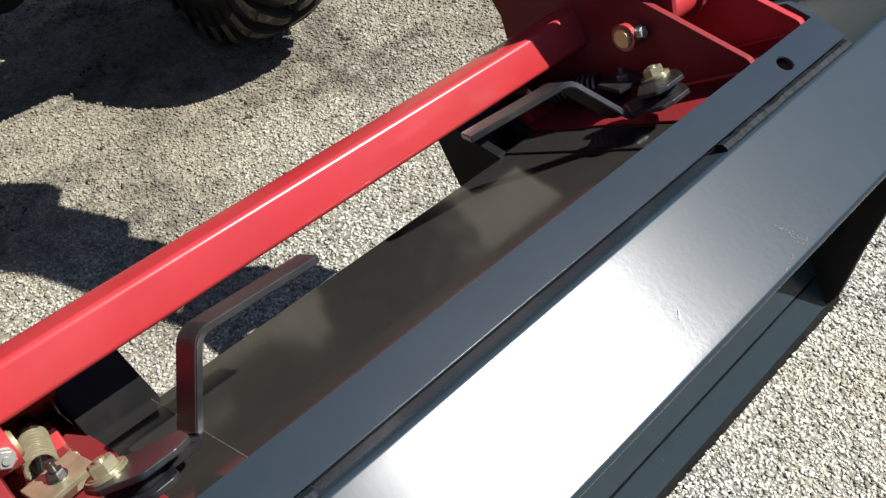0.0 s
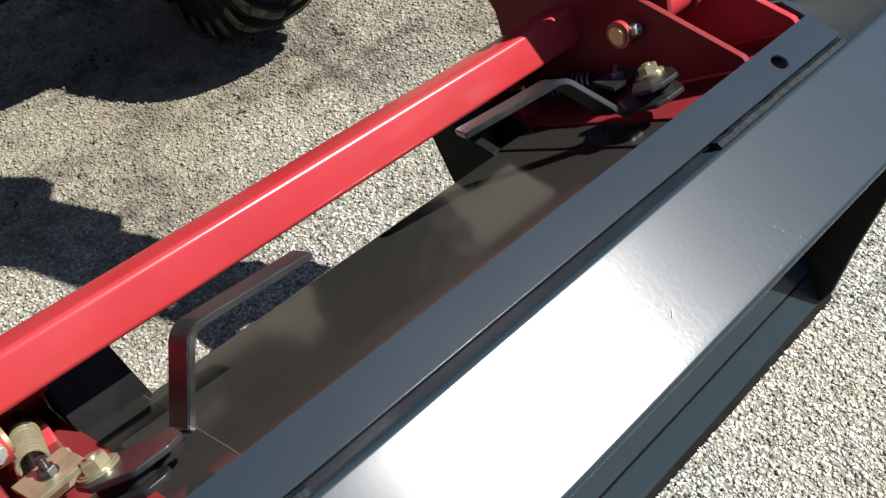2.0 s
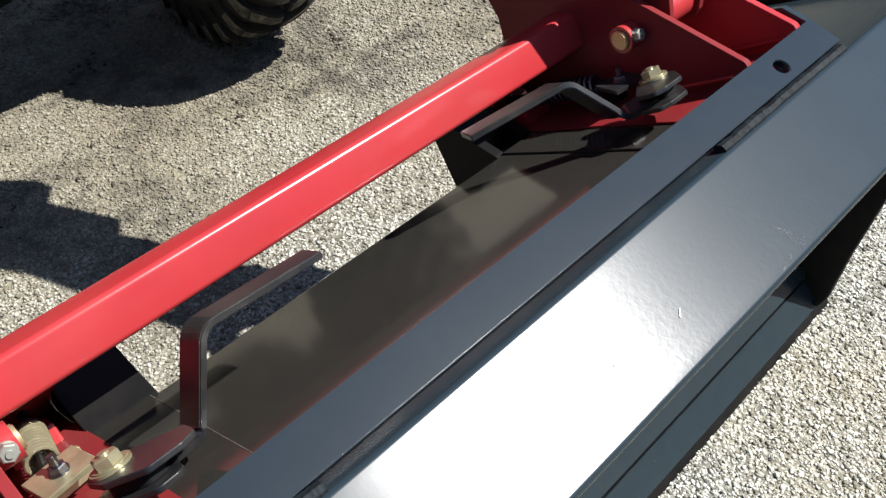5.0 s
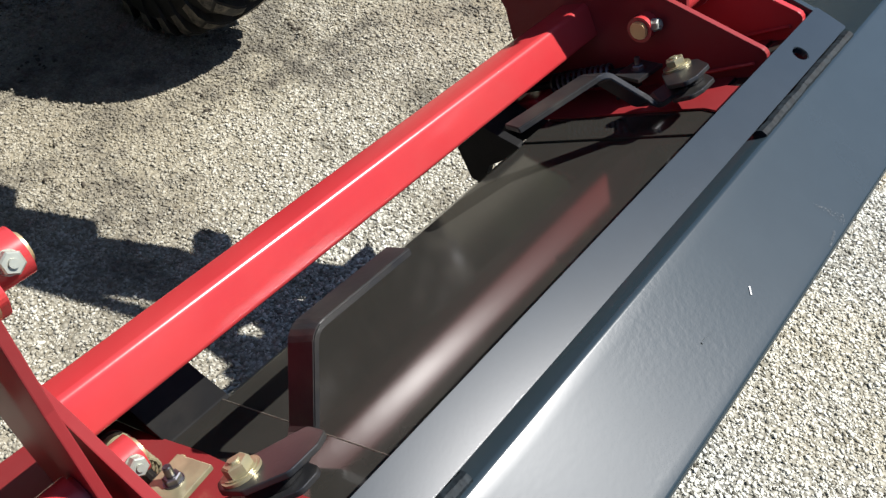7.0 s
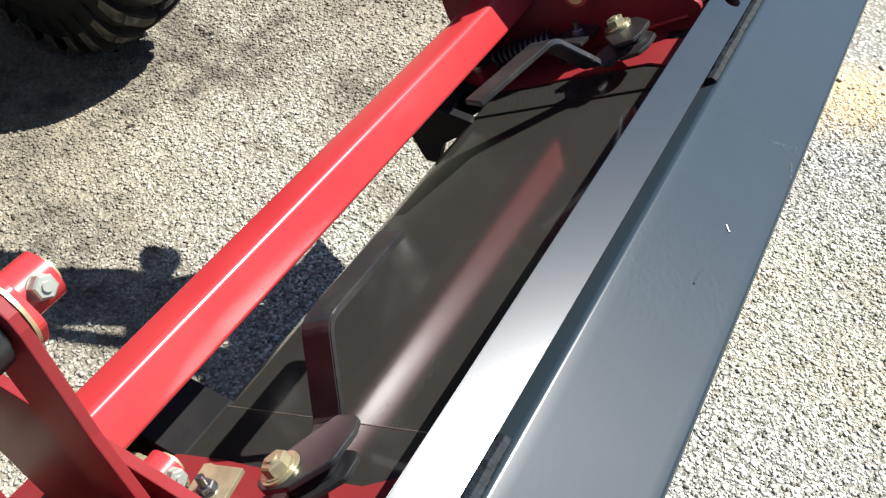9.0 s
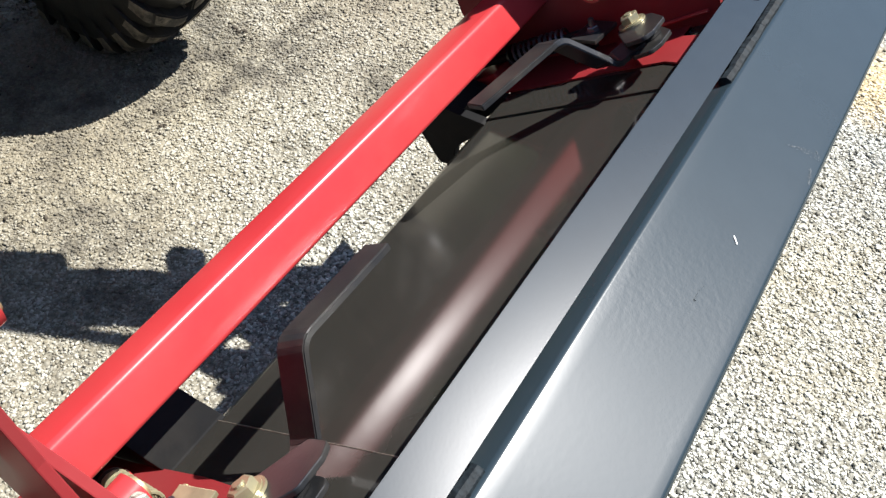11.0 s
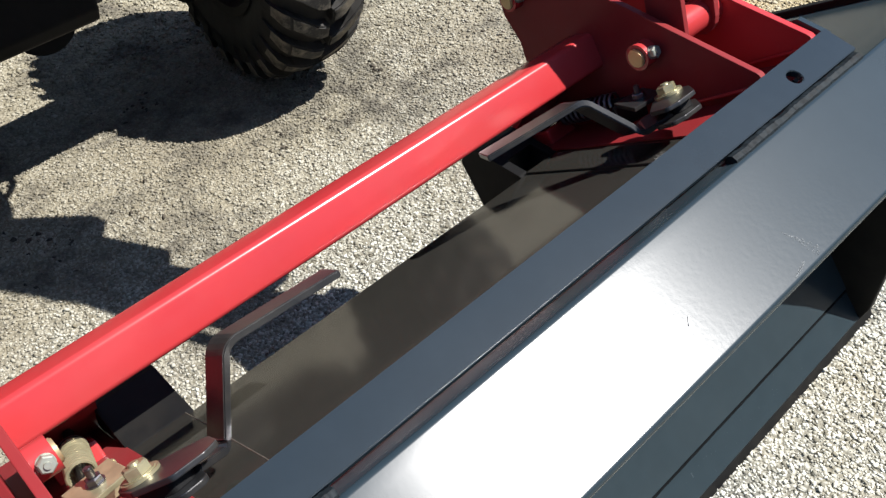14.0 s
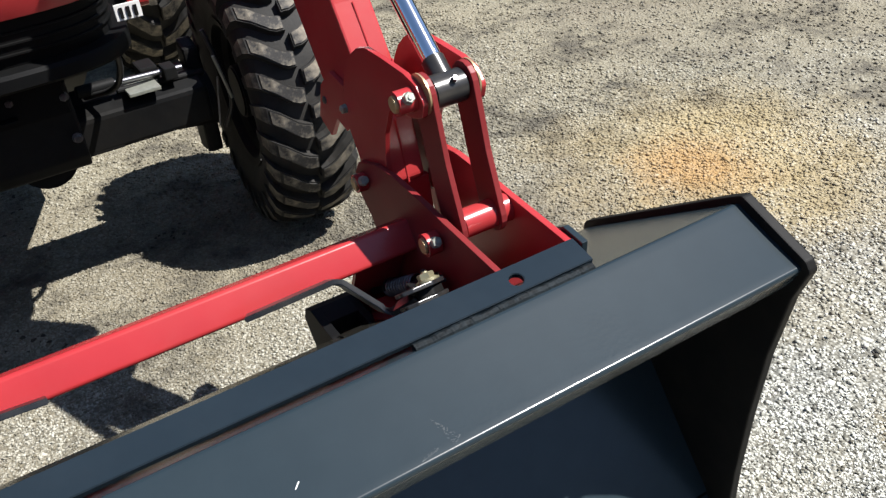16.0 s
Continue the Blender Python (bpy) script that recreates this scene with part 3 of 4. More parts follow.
part("scratch", flat_bar([(0.931, 0.524, 0.5858), (0.935, 0.521, 0.5876), (0.938, 0.517, 0.5899)], (1, 1, 0), 0.004, 0.0012), CHALK, bucket, "pale scratch")
part("dirt", flat_bar([(0.812, 0.394, 0.1375), (0.822, 0.388, 0.129), (0.834, 0.380, 0.118)], (0.6, -0.5, -0.6), 0.016, 0.0024), LIT_EDGE_MUD, bucket, "dried mud smear")

# ---- quick attach frame and loader arms ----
CX = 1.102
frame_thing = thing("quick_attach_frame", "red painted quick-attach frame with a square cross tube", "loader attachment frame")
sq = fillet([(0.691, 0.6460), (0.667, 0.657), (0.6398, 0.6118), (0.684, 0.591), (0.714, 0.635), (0.691, 0.6460)], [0, 0.008, 0.007, 0.007, 0.008, 0], 5)[:-1]
part("cross_tube", prism([tuple(p) for p in sq], 0.098, 1.004, 0, 12), RED, frame_thing, "red square cross tube", smooth=True)

PLATE = [(0.402, 0.645), (0.396, 0.688), (0.548, 0.706), (0.61, 0.714), (0.70, 0.722), (0.76, 0.718), (0.825, 0.700), (0.850, 0.668), (0.838, 0.630), (0.805, 0.595),
         (0.788, 0.553), (0.757, 0.505), (0.720, 0.468), (0.62, 0.523), (0.50, 0.592)]
EAR = [(0.850, 0.850), (0.828, 0.879), (0.805, 0.897), (0.781, 0.911), (0.750, 0.919), (0.699, 0.917), (0.630, 0.911), (0.598, 0.902), (0.578, 0.880), (0.586, 0.856), (0.612, 0.846),
       (0.660, 0.841), (0.694, 0.834), (0.706, 0.812), (0.722, 0.785), (0.733, 0.745), (0.736, 0.700), (0.748, 0.650), (0.776, 0.626), (0.812, 0.622), (0.836, 0.650), (0.838, 0.690), (0.866, 0.747), (0.872, 0.800)]


def plate(poly, x0, x1, parent, name, material=RED, r=0.012, bev=0.0012, label=""):
    mid = ((Vector(poly[0]) + Vector(poly[-1])) / 2)
    loop = fillet([tuple(mid)] + poly + [tuple(mid)], [0] + [r] * len(poly) + [0], 4)[:-1]
    return part(name, prism([tuple(p) for p in loop], x0, x1, bev), material, parent, label)


def link_poly(a, b, w, bow=0.0):
    a, b = Vector(a), Vector(b)
    d = (b - a).normalized()
    n = Vector((-d.y, d.x))
    pts = []
    for k in range(9):
        t = math.pi * k / 8
        pts.append(b + (n * math.cos(t) + d * math.sin(t)) * w)
    pts.append((a + b) / 2 - n * (w * 0.95) + n * bow)
    for k in range(9):
        t = math.pi * k / 8
        pts.append(a + (-n * math.cos(t) - d * math.sin(t)) * w)
    pts.append((a + b) / 2 + n * (w * 0.95) + n * bow)
    return [tuple(p) for p in pts]


loader = thing("front_loader", "red painted front loader with steep booms and paired dump links", "front loader")


def side(s):
    """One side of the frame, with its latch; s is 1 for the far side and -1 for the near one."""
    def X(x):
        return x if s > 0 else CX - x

    def xp(poly, a, b, parent, name, **k):
        return plate(poly, min(X(a), X(b)), max(X(a), X(b)), parent, name, **k)

    def V(x, y, z):
        return Vector((X(x), y, z))

    fr = frame_thing
    xp(PLATE, 0.998, 1.008, fr, "inner_plate", material=RED_SHADED)
    xp(PLATE, 1.118, 1.129, fr, "outer_plate")
    # sloping face plate that lies on the bucket's back
    fp = bmesh.new()
    top = [(1.117, 0.860), (0.913, 0.850), (0.913, 0.715), (0.906, 0.60), (0.908, 0.50), (0.905, 0.43), (0.890, 0.402), (0.960, 0.402), (0.970, 0.430), (1.117, 0.430)]
    rows = []
    for dz in (0.0, -0.003):
        rows.append([fp.verts.new(V(x, y, 0.6266 - 0.577 * (y - 0.45) + dz)) for x, y in top])
    fp.faces.new(rows[0])
    fp.faces.new(rows[1][::-1])
    for i in range(len(top)):
        j = (i + 1) % len(top)
        fp.faces.new((rows[0][i], rows[0][j], rows[1][j], rows[1][i]))
    bmesh.ops.recalc_face_normals(fp, faces=fp.faces)
    part("face_plate", fp, RED_SHADED, fr)
    web = bmesh.new()
    for y0, z0, y1, z1 in ((0.684, 0.600, 0.790, 0.405),):
        q = [web.verts.new(V(x, y, z)) for x, y, z in ((0.908, y0, z0), (0.998, y0, z0), (0.998, y1, z1), (0.908, y1, z1))]
        q2 = [web.verts.new(V(x, y + 0.008, z + 0.003)) for x, y, z in ((0.908, y0, z0), (0.998, y0, z0), (0.998, y1, z1), (0.908, y1, z1))]
    web.faces.new(q)
    web.faces.new(q2[::-1])
    for i in range(4):
        web.faces.new((q[i], q[(i + 1) % 4], q2[(i + 1) % 4], q2[i]))
    bmesh.ops.recalc_face_normals(web, faces=web.faces)
    part("tube_web", web, RED, fr)
    # pivot pins
    def boss(y, z, r, x0, x1, parent):
        b = part("pivot_boss", ring(V(x0, y, z), V(x1, y, z), r, r * 0.72), RED, parent, smooth=True)
        out = -0.004 if s > 0 else 0.004
        part("pin_end", rod(V(x0 + 0.004, y, z), V(x1, y, z) + Vector((out, 0, 0)), r * 0.7, 24, 0.0015), BRASS, b, "greased bronze pin end", smooth=True)
        q, w = V((x0 + x1) / 2, y, z), Vector((0, -0.86, 0.51))
        part("lock_bolt", hexnut(q + w * r * 0.92, q + w * (r * 0.92 + 0.011), 0.0088, 1.02), STEEL, b)
        return b
    boss(0.570, 0.662, 0.0185, 0.998, 0.976, fr)
    boss(0.812, 0.668, 0.0165, 0.998, 0.980, fr)
    part("link_pin", rod(V(1.030, 0.556, 0.682), V(1.122, 0.556, 0.682), 0.023, 28, 0.004), RED, fr, smooth=True)
    for x0, x1 in ((0.993, 0.998), (1.008, 1.013), (1.113, 1.118)):
        part("plate_weld", weld_bead(V((x0 + x1) / 2, 0.41, 0.668), V((x0 + x1) / 2, 0.50, 0.606), 0.003, int(x0 * 1000)), RED, fr)
    # latch: pivot bolt, lever, spring, bracket
    n = Vector((0, 0.592, 0.806))
    d = Vector((0, 0.806, -0.592))
    piv = V(0.934, 0.470, 0.633)
    c = Vector((-s, 0, 0))
    frame3 = Matrix((c, d, n)).transposed().to_4x4() if s < 0 else Matrix((-c, d, n)).transposed().to_4x4()
    latch = thing("latch_lever", "black flat-bar latch lever with a zinc pivot bolt and spring", "latch lever", "latch levers")
    tip = (0.424, 0.536, 0.687) if s < 0 else (0.692, 0.584, 0.653)
    bend = (0.286, 0.531, 0.700) if s < 0 else (0.820, 0.548, 0.681)
    foot = (0.240, 0.493, 0.622) if s < 0 else (0.868, 0.490, 0.634)
    heel = piv + n * 0.0195 + c * 0.030 - d * 0.020
    path = smooth_line([heel, foot, bend, tip], 5, 0.014)
    part("handle", flat_bar(path, [d * 1.0 + n * 0.15 - c * (0.22 if s < 0 else 0.0)] * len(path), 0.032, 0.008), LEVER, latch)

    def slab(line, k0, k1):
        bm = prism([tuple(p) for p in fillet([line[0]] + line[1:] + [line[0]], [0] + [0.009] * (len(line) - 1) + [0], 4)[:-1]], k0, k1, 0.0012)
        for v in bm.verts:
            v.co = piv + c * v.co.y + d * v.co.z + n * v.co.x
        bmesh.ops.recalc_face_normals(bm, faces=bm.faces)
        return bm
    jaw = [(-0.004, 0.021), (0.016, 0.016), (0.062, -0.018), (0.062, -0.046), (0.046, -0.054), (0.014, -0.054), (-0.016, -0.022), (-0.022, 0.006), (-0.016, 0.020)]
    short = [(min(a, 0.040), b) for a, b in jaw[:2]] + [(0.042, -0.004), (0.040, -0.046), (0.034, -0.052)] + jaw[5:]
    for k, line in ((0.007, short if s < 0 else jaw), (0.026, jaw)):
        part("link_plate", slab(line, k, k + 0.006), LEVER, latch)
    part("clevis_block", slab([(-0.002, 0.016), (0.014, 0.012), (0.036, -0.012), (0.034, -0.036), (0.012, -0.040), (-0.014, -0.016)], 0.0128, 0.0262), PAD, latch)
    bolt = part("pivot_bolt", hexnut(piv + n * 0.0345, piv + n * 0.046, 0.0128, 1.22), ZINC, latch, "yellow zinc hex bolt")
    part("shank", rod(piv + n * 0.004, piv + n * 0.036, 0.009, 14), PAD, bolt)
    part("bolt_washer", ring(piv + n * 0.0322, piv + n * 0.0352, 0.0185, 0.009), ZINC, bolt, smooth=True)
    ang = V(0.9624, 0.5523, 0.6102)
    bu = (V(0.937, 0.571, 0.614) - V(0.989, 0.562, 0.618)).normalized()
    bv = Vector((0, 0.945, -0.326))
    bn2 = bu.cross(bv) if bu.cross(bv).z > 0 else bv.cross(bu)
    bm3 = Matrix((bu, bn2.cross(bu), bn2)).transposed().to_4x4()
    # bracket and spring are darker on the far side than the near zinc pair
    br = part("spring_bracket", box(0, 0, 0, 0.053, 0.044, 0.006, 0.001, Matrix.Translation(ang) @ bm3), ZINC if s < 0 else LEVER, latch, "yellow zinc bracket" if s < 0 else "dark bracket")
    nut = part("rod_nut", hexnut(ang + bn2 * 0.003, ang + bn2 * 0.011, 0.0085, 1.15), ROD, br)
    part("rod_end", rod(ang + bn2 * 0.010, ang + bn2 * 0.022, 0.0042, 12, 0.001), ROD, nut, smooth=True)
    part("bracket_lug", flat_bar([ang + bv * 0.019 - bn2 * k for k in (0.0, 0.016, 0.036)], bu, 0.053, 0.006), ZINC if s < 0 else LEVER, br)
    e0, e1 = V(0.9675, 0.5865, 0.5895), V(0.948, 0.735, 0.500)
    part("rod", rod(e0 - (e1 - e0) * 0.10, e1, 0.006, 12), IRON, latch)
    part("spring", spring(e0 + (e1 - e0) * 0.04, e0 + (e1 - e0) * 0.58, 0.0142, 10, 0.0022), ZINC if s < 0 else ROD, latch, "coiled zinc spring" if s < 0 else "coiled darker spring", smooth=True)
    part("spring_washer", rod(e0 + (e1 - e0) * 0.58, e0 + (e1 - e0) * 0.60, 0.016, 20), LEVER, latch, smooth=True)
    part("wedge_guide", box(0, 0, 0, 0.055, 0.050, 0.040, 0.004, Matrix.Translation(V(0.958, 0.700, 0.482)) @ frame3), RED, fr)

    # loader arm: boom box, ears, links, cylinder
    arm = loader
    boom = [(0.752, 0.665), (0.832, 0.662), (0.866, 0.742), (0.970, 0.792), (1.040, 0.910), (1.330, 1.440), (2.90, 1.500), (2.90, 1.650), (1.200, 1.600), (0.873, 0.957), (0.820, 0.865), (0.775, 0.780)]
    xp(boom, 1.0185, 1.086, arm, "boom", r=0.014, bev=0.004)
    xp([(0.762, 0.575), (0.776, 0.572), (0.790, 0.664), (0.768, 0.664)], 1.040, 1.100, arm, "boom_foot", r=0.003)
    part("boom_seam", weld_bead(V(1.054, 0.7535, 0.668), V(1.054, 0.7725, 0.780), 0.0022, 12), RED, arm)
    # unseen plate at the boom's knee, added to widen its shadow on the ground
    xp([(1.00, 1.02), (1.10, 0.95), (1.20, 1.10), (1.27, 1.04), (1.31, 1.06), (1.345, 1.32), (1.30, 1.47), (1.10, 1.30)], 1.104, 1.114, arm, "lift_lug", r=0.01)
    part("boom_weld", weld_bead(V(1.054, 0.824, 0.872), V(1.054, 0.871, 0.955), 0.0022, 11), RED, arm)
    xp(EAR, 1.0085, 1.0175, arm, "ear")
    xp(EAR, 1.104, 1.115, arm, "ear")
    xp([(0.915, 0.835), (0.967, 0.796), (0.999, 0.725), (0.956, 0.699), (0.915, 0.747), (0.878, 0.735), (0.858, 0.750), (0.85, 0.82)], 1.0088, 1.0178, arm, "stand_bracket", r=0.004)
    part("bracket_pin", rod(V(1.012, 0.958, 0.770), V(1.006, 0.958, 0.770), 0.007, 16, 0.001), ROD, arm, smooth=True)
    xp([(0.925, 0.835), (0.985, 0.782), (1.005, 0.740), (0.965, 0.695), (0.908, 0.742), (0.86, 0.83)], 1.1155, 1.123, arm, "stand_bracket", r=0.006)
    part("bracket_bolt", hexnut(V(1.0085, 0.866, 0.783), V(0.999, 0.866, 0.783), 0.008, 1.02), STEEL, arm)
    for a, b in ((1.0205, 1.0295), (1.090, 1.100)):
        xp(link_poly((0.556, 0.682), (0.604, 0.884), 0.030, -0.004), a, b, arm, "dump_link", material=RED_SHADED, r=0.0)
    for a, b in ((1.0176, 1.0204), (1.1005, 1.1035)):
        part("washer", ring(V(a, 0.604, 0.884), V(b, 0.604, 0.884), 0.031, 0.015), BRASS, arm, "bronze washer", smooth=True)
    boss(0.612, 0.878, 0.0185, 1.0085, 0.980, arm)
    cyl = thing("tilt_cylinder", "chrome hydraulic rod with a black eye on the loader arm", "hydraulic cylinder", "tilt cylinders")
    part("eye", rod(V(1.033, 0.604, 0.880), V(1.088, 0.604, 0.880), 0.025, 28, 0.002), LEVER, cyl, smooth=True)
    part("grease_bolt", hexnut(V(1.065, 0.586, 0.897), V(1.065, 0.579, 0.904), 0.0050, 1.02), ROD, cyl)
    r0, rd = V(1.065, 0.618, 0.890), Vector((0, 0.715, 0.70)).normalized()
    part("rod_collar", rod(r0, r0 + rd * 0.035, 0.018, 20, 0.002), LEVER, cyl, smooth=True)
    part("piston_rod", rod(r0 + rd * 0.03, r0 + rd * 0.55, 0.0155, 28), CHROME, cyl, "polished chrome piston rod", smooth=True)
    part("barrel", rod(r0 + rd * 0.55, r0 + rd * 1.2, 0.033, 28, 0.003), LEVER, cyl, smooth=True)


side(1)
side(-1)

# ---- tractor ----
tractor = thing("tractor", "compact tractor with black chassis, red hood and lugged front tyre", "tractor")


def tyre(R, W, rim_r, lug_h):
    """A lugged tyre about the x axis: carcass and one mesh with its lugs."""
    bm = bmesh.new()
    seg = 72
    prof = [(-0.36, rim_r), (-0.41, rim_r + 0.02), (-0.475, rim_r + 0.35 * (R - rim_r)), (-0.475, rim_r + 0.65 * (R - rim_r)), (-0.43, R - 0.055),
            (-0.36, R - lug_h - 0.008), (-0.18, R - lug_h), (0, R - lug_h + 0.002)]
    prof = prof + [(-a, r) for a, r in prof[:-1][::-1]]
    rows = []
    for i in range(seg):
        t = 2 * math.pi * i / seg
        rows.append([bm.verts.new((a * W, r * math.cos(t), r * math.sin(t))) for a, r in prof])
    for i in range(seg):
        a, b = rows[i], rows[(i + 1) % seg]
        for k in range(len(prof) - 1):
            bm.faces.new((a[k], a[k + 1], b[k + 1], b[k]))
    bmesh.ops.recalc_face_normals(bm, faces=bm.faces)
    return bm


def lug(R, W, h, step, lug_h):
    """One tread bar about the x axis, on the half h: across the crown, then swept back to the shoulder."""
    bm = bmesh.new()
    tops, bots = [], []
    for u, da, wd, drop in ((0.012, 0.02, 0.40, 0.001), (0.05, 0.0, 0.42, 0.0), (0.10, -0.02, 0.46, 0.001), (0.16, -0.10, 0.48, 0.002), (0.30, -0.42, 0.48, 0.006),
                            (0.42, -0.66, 0.46, 0.016), (0.475, -0.74, 0.44, 0.034), (0.505, -0.78, 0.36, 0.075)):
        for lst, rr, grow in ((tops, R - drop, 1.0), (bots, R - lug_h - 0.014 - drop, 1.18)):
            pair = []
            for e in (-0.5, 0.5):
                t = step * (da + e * wd * grow)
                pair.append(bm.verts.new((h * u * W, -rr * math.cos(t), -rr * math.sin(t))))
            lst.append(pair)
    for a, b, c, d in zip(tops, tops[1:], bots, bots[1:]):
        bm.faces.new((a[0], a[1], b[1], b[0])).material_index = 1
        bm.faces.new((a[0], b[0], d[0], c[0]))
        bm.faces.new((a[1], c[1], d[1], b[1]))
    bm.faces.new((tops[0][0], bots[0][0], bots[0][1], tops[0][1]))
    bm.faces.new((tops[-1][0], tops[-1][1], bots[-1][1], bots[-1][0]))
    bmesh.ops.recalc_face_normals(bm, faces=bm.faces)
    edges = [e for e in bm.edges if len(e.link_faces) == 2 and e.calc_face_angle(0) > 0.5 and all((v.co.y ** 2 + v.co.z ** 2) ** 0.5 > R - 0.03 for v in e.verts)]
    bmesh.ops.bevel(bm, geom=edges, offset=0.004, segments=2, affect="EDGES")
    return bm


def wheel_rim(R, W):
    bm = bmesh.new()
    seg = 48
    prof = [(-0.42, R + 0.012), (-0.40, R - 0.01), (-0.30, R - 0.02), (-0.25, R - 0.045), (-0.05, R - 0.06), (0.02, R - 0.07), (0.05, 0.12), (0.0, 0.10), (-0.02, 0.0)]
    rows = []
    for i in range(seg):
        t = 2 * math.pi * i / seg
        rows.append([bm.verts.new((a * W, r * math.cos(t), r * math.sin(t))) for a, r in prof[:-1]])
    for i in range(seg):
        a, b = rows[i], rows[(i + 1) % seg]
        for k in range(len(prof) - 2):
            bm.faces.new((a[k], a[k + 1], b[k + 1], b[k]))
    bm.faces.new([r[-1] for r in rows])
    bmesh.ops.recalc_face_normals(bm, faces=bm.faces)
    return bm


TX, TY, TR, TW = 1.244, 2.035, 0.425, 0.262
STEER = Matrix.Rotation(radians(-4.0), 4, "Z")
WM = Matrix.Translation((TX, TY, TR - 0.006)) @ STEER


def placed(bm, m=WM):
    bm.transform(m)
    return bm


tyre_ob = part("tyre", tyre(TR, TW, 0.215, 0.030), RUBBER, tractor, "dusty black lugged tyre", smooth=True)
tyre_ob.matrix_basis = WM
LUGS = 27
for h in (-1, 1):
    first = None
    for i in range(LUGS):
        turn = pose(0, 0, 0, 360 / LUGS * (i + (0.5 if h > 0 else 0)), 0, 0)
        if first is None:
            first = part("lug", lug(TR, TW, h, 2 * math.pi / LUGS, 0.030), RUBBER, tyre_ob)
            first.data.materials.append(TREAD)
            ob = first
        else:
            ob = new("lug", first.data)
            ob.parent = tyre_ob
        ob.matrix_basis = turn
rim = part("rim", placed(wheel_rim(0.215, TW)), RIMB, tractor, "black steel rim", smooth=True)
part("hub", placed(rod((-0.10, 0, 0), (0.03, 0, 0), 0.08, 28, 0.006)), RIMB, rim, smooth=True)
for k in range(8):
    q = Vector((-0.012, 0.075 * math.cos(k * math.pi / 4), 0.075 * math.sin(k * math.pi / 4)))
    part("wheel_bolt", placed(hexnut(q, q + Vector((-0.016, 0, 0)), 0.011)), STEEL, rim)
radial, tangent = Vector((0, -0.9466, 0.3226)), Vector((0, 0.3226, 0.9466))
part("sticker", flat_bar([Vector((0.072 + 0.45 * k, 0, 0)) + radial * 0.4265 + tangent * k for k in (-0.016, 0.0, 0.016)], (1, 0.1, 0.3), 0.027, 0.002), WHITE, tyre_ob, "white paper sticker")
part("axle_beam", prism([(1.90, 0.415), (1.89, 0.52), (1.95, 0.545), (2.08, 0.545), (2.13, 0.50), (2.12, 0.42), (2.02, 0.395)], -0.03, 1.03, 0.012), IRON, tractor)
part("steering_knuckle", prism([(1.99, 0.28), (1.975, 0.44), (1.99, 0.60), (2.06, 0.62), (2.10, 0.44), (2.08, 0.27)], 1.010, 1.055, 0.012), IRON, tractor)
part("axle_housing", rod((0.93, 2.02, 0.445), (1.06, 2.02, 0.445), 0.070, 28, 0.008, 0.085), IRON, tractor, smooth=True)
part("axle_cap", box(0.90, 2.00, 0.565, 0.05, 0.09, 0.05, 0.006), IRON, tractor)
part("steering_cylinder", rod((0.70, 1.925, 0.585), (0.80, 1.932, 0.582), 0.017, 20, 0.002), IRON, tractor, smooth=True)
part("cylinder_rod", rod((0.80, 1.932, 0.582), (0.985, 1.942, 0.572), 0.008, 16), ROD, tractor, "thin dull steering rod", smooth=True)
part("rod_bracket", box(0.945, 1.930, 0.575, 0.035, 0.06, 0.035, 0.004), IRON, tractor)
part("axle_plate", box(0.862, 1.915, 0.556, 0.085, 0.085, 0.010, 0.002), STEEL, tractor, "bare steel plate on the axle")
part("steering_rod", rod((0.80, 1.93, 0.560), (1.04, 1.95, 0.54), 0.010, 14), IRON, tractor)
br = part("front_bracket", prism([tuple(p) for p in fillet([(1.75, 0.480), (1.60, 0.520), (1.585, 0.55), (1.585, 0.735), (1.70, 0.76), (2.30, 0.76), (2.30, 0.47), (1.90, 0.43), (1.75, 0.480)], [0, 0.02, 0.02, 0.015, 0.03, 0.02, 0.02, 0.02, 0], 4)[:-1]], 0.412, 0.655, 0.006), IRON, tractor)
part("axle_pivot", rod((0.565, 1.66, 0.535), (0.565, 1.93, 0.52), 0.070, 24, 0.006), IRON, tractor, smooth=True)
part("axle_stop", box(0.72, 1.93, 0.425, 0.11, 0.06, 0.02, 0.004), IRON, tractor)
part("cover_plate", box(0.535, 1.578, 0.700, 0.22, 0.008, 0.075, 0.002), PLASTIC, br)
part("flange", box(0.475, 1.562, 0.684, 0.125, 0.034, 0.006, 0.001), PLASTIC, br)
for x, z in ((0.450, 0.700), (0.531, 0.718), (0.640, 0.700), (0.43, 0.60), (0.640, 0.60)):
    part("bolt_head", hexnut((x, 1.578, z), (x, 1.568, z), 0.009), ROD, br)
side_panel = part("side_panel", flat_bar([(0.4005, 1.585, 0.610), (0.365, 1.670, 0.575), (0.325, 1.765, 0.535)], (0.10, 0.25, 1), 0.115, 0.006), OLIVE, tractor, "dusty black splash panel")
part("panel_bolt", hexnut((0.345, 1.700, 0.555), (0.338, 1.690, 0.553), 0.008), ROD, side_panel)
part("guard_rod", tube_along(smooth_line([(0.232, 1.50, 0.84), (0.261, 1.50, 0.728), (0.30, 1.56, 0.70), (0.40, 1.60, 0.69)], 5, 0.02), 0.005, 8), ROD, tractor, "bent grey guard rod", smooth=True)
part("splash_guard", box(0.21, 1.80, 0.66, 0.40, 0.03, 0.24, 0.006), PLASTIC, tractor)
part("drain_pipe", rod((0.192, 1.50, 0.646), (0.276, 1.51, 0.644), 0.008, 14, 0.001), ROD, tractor)
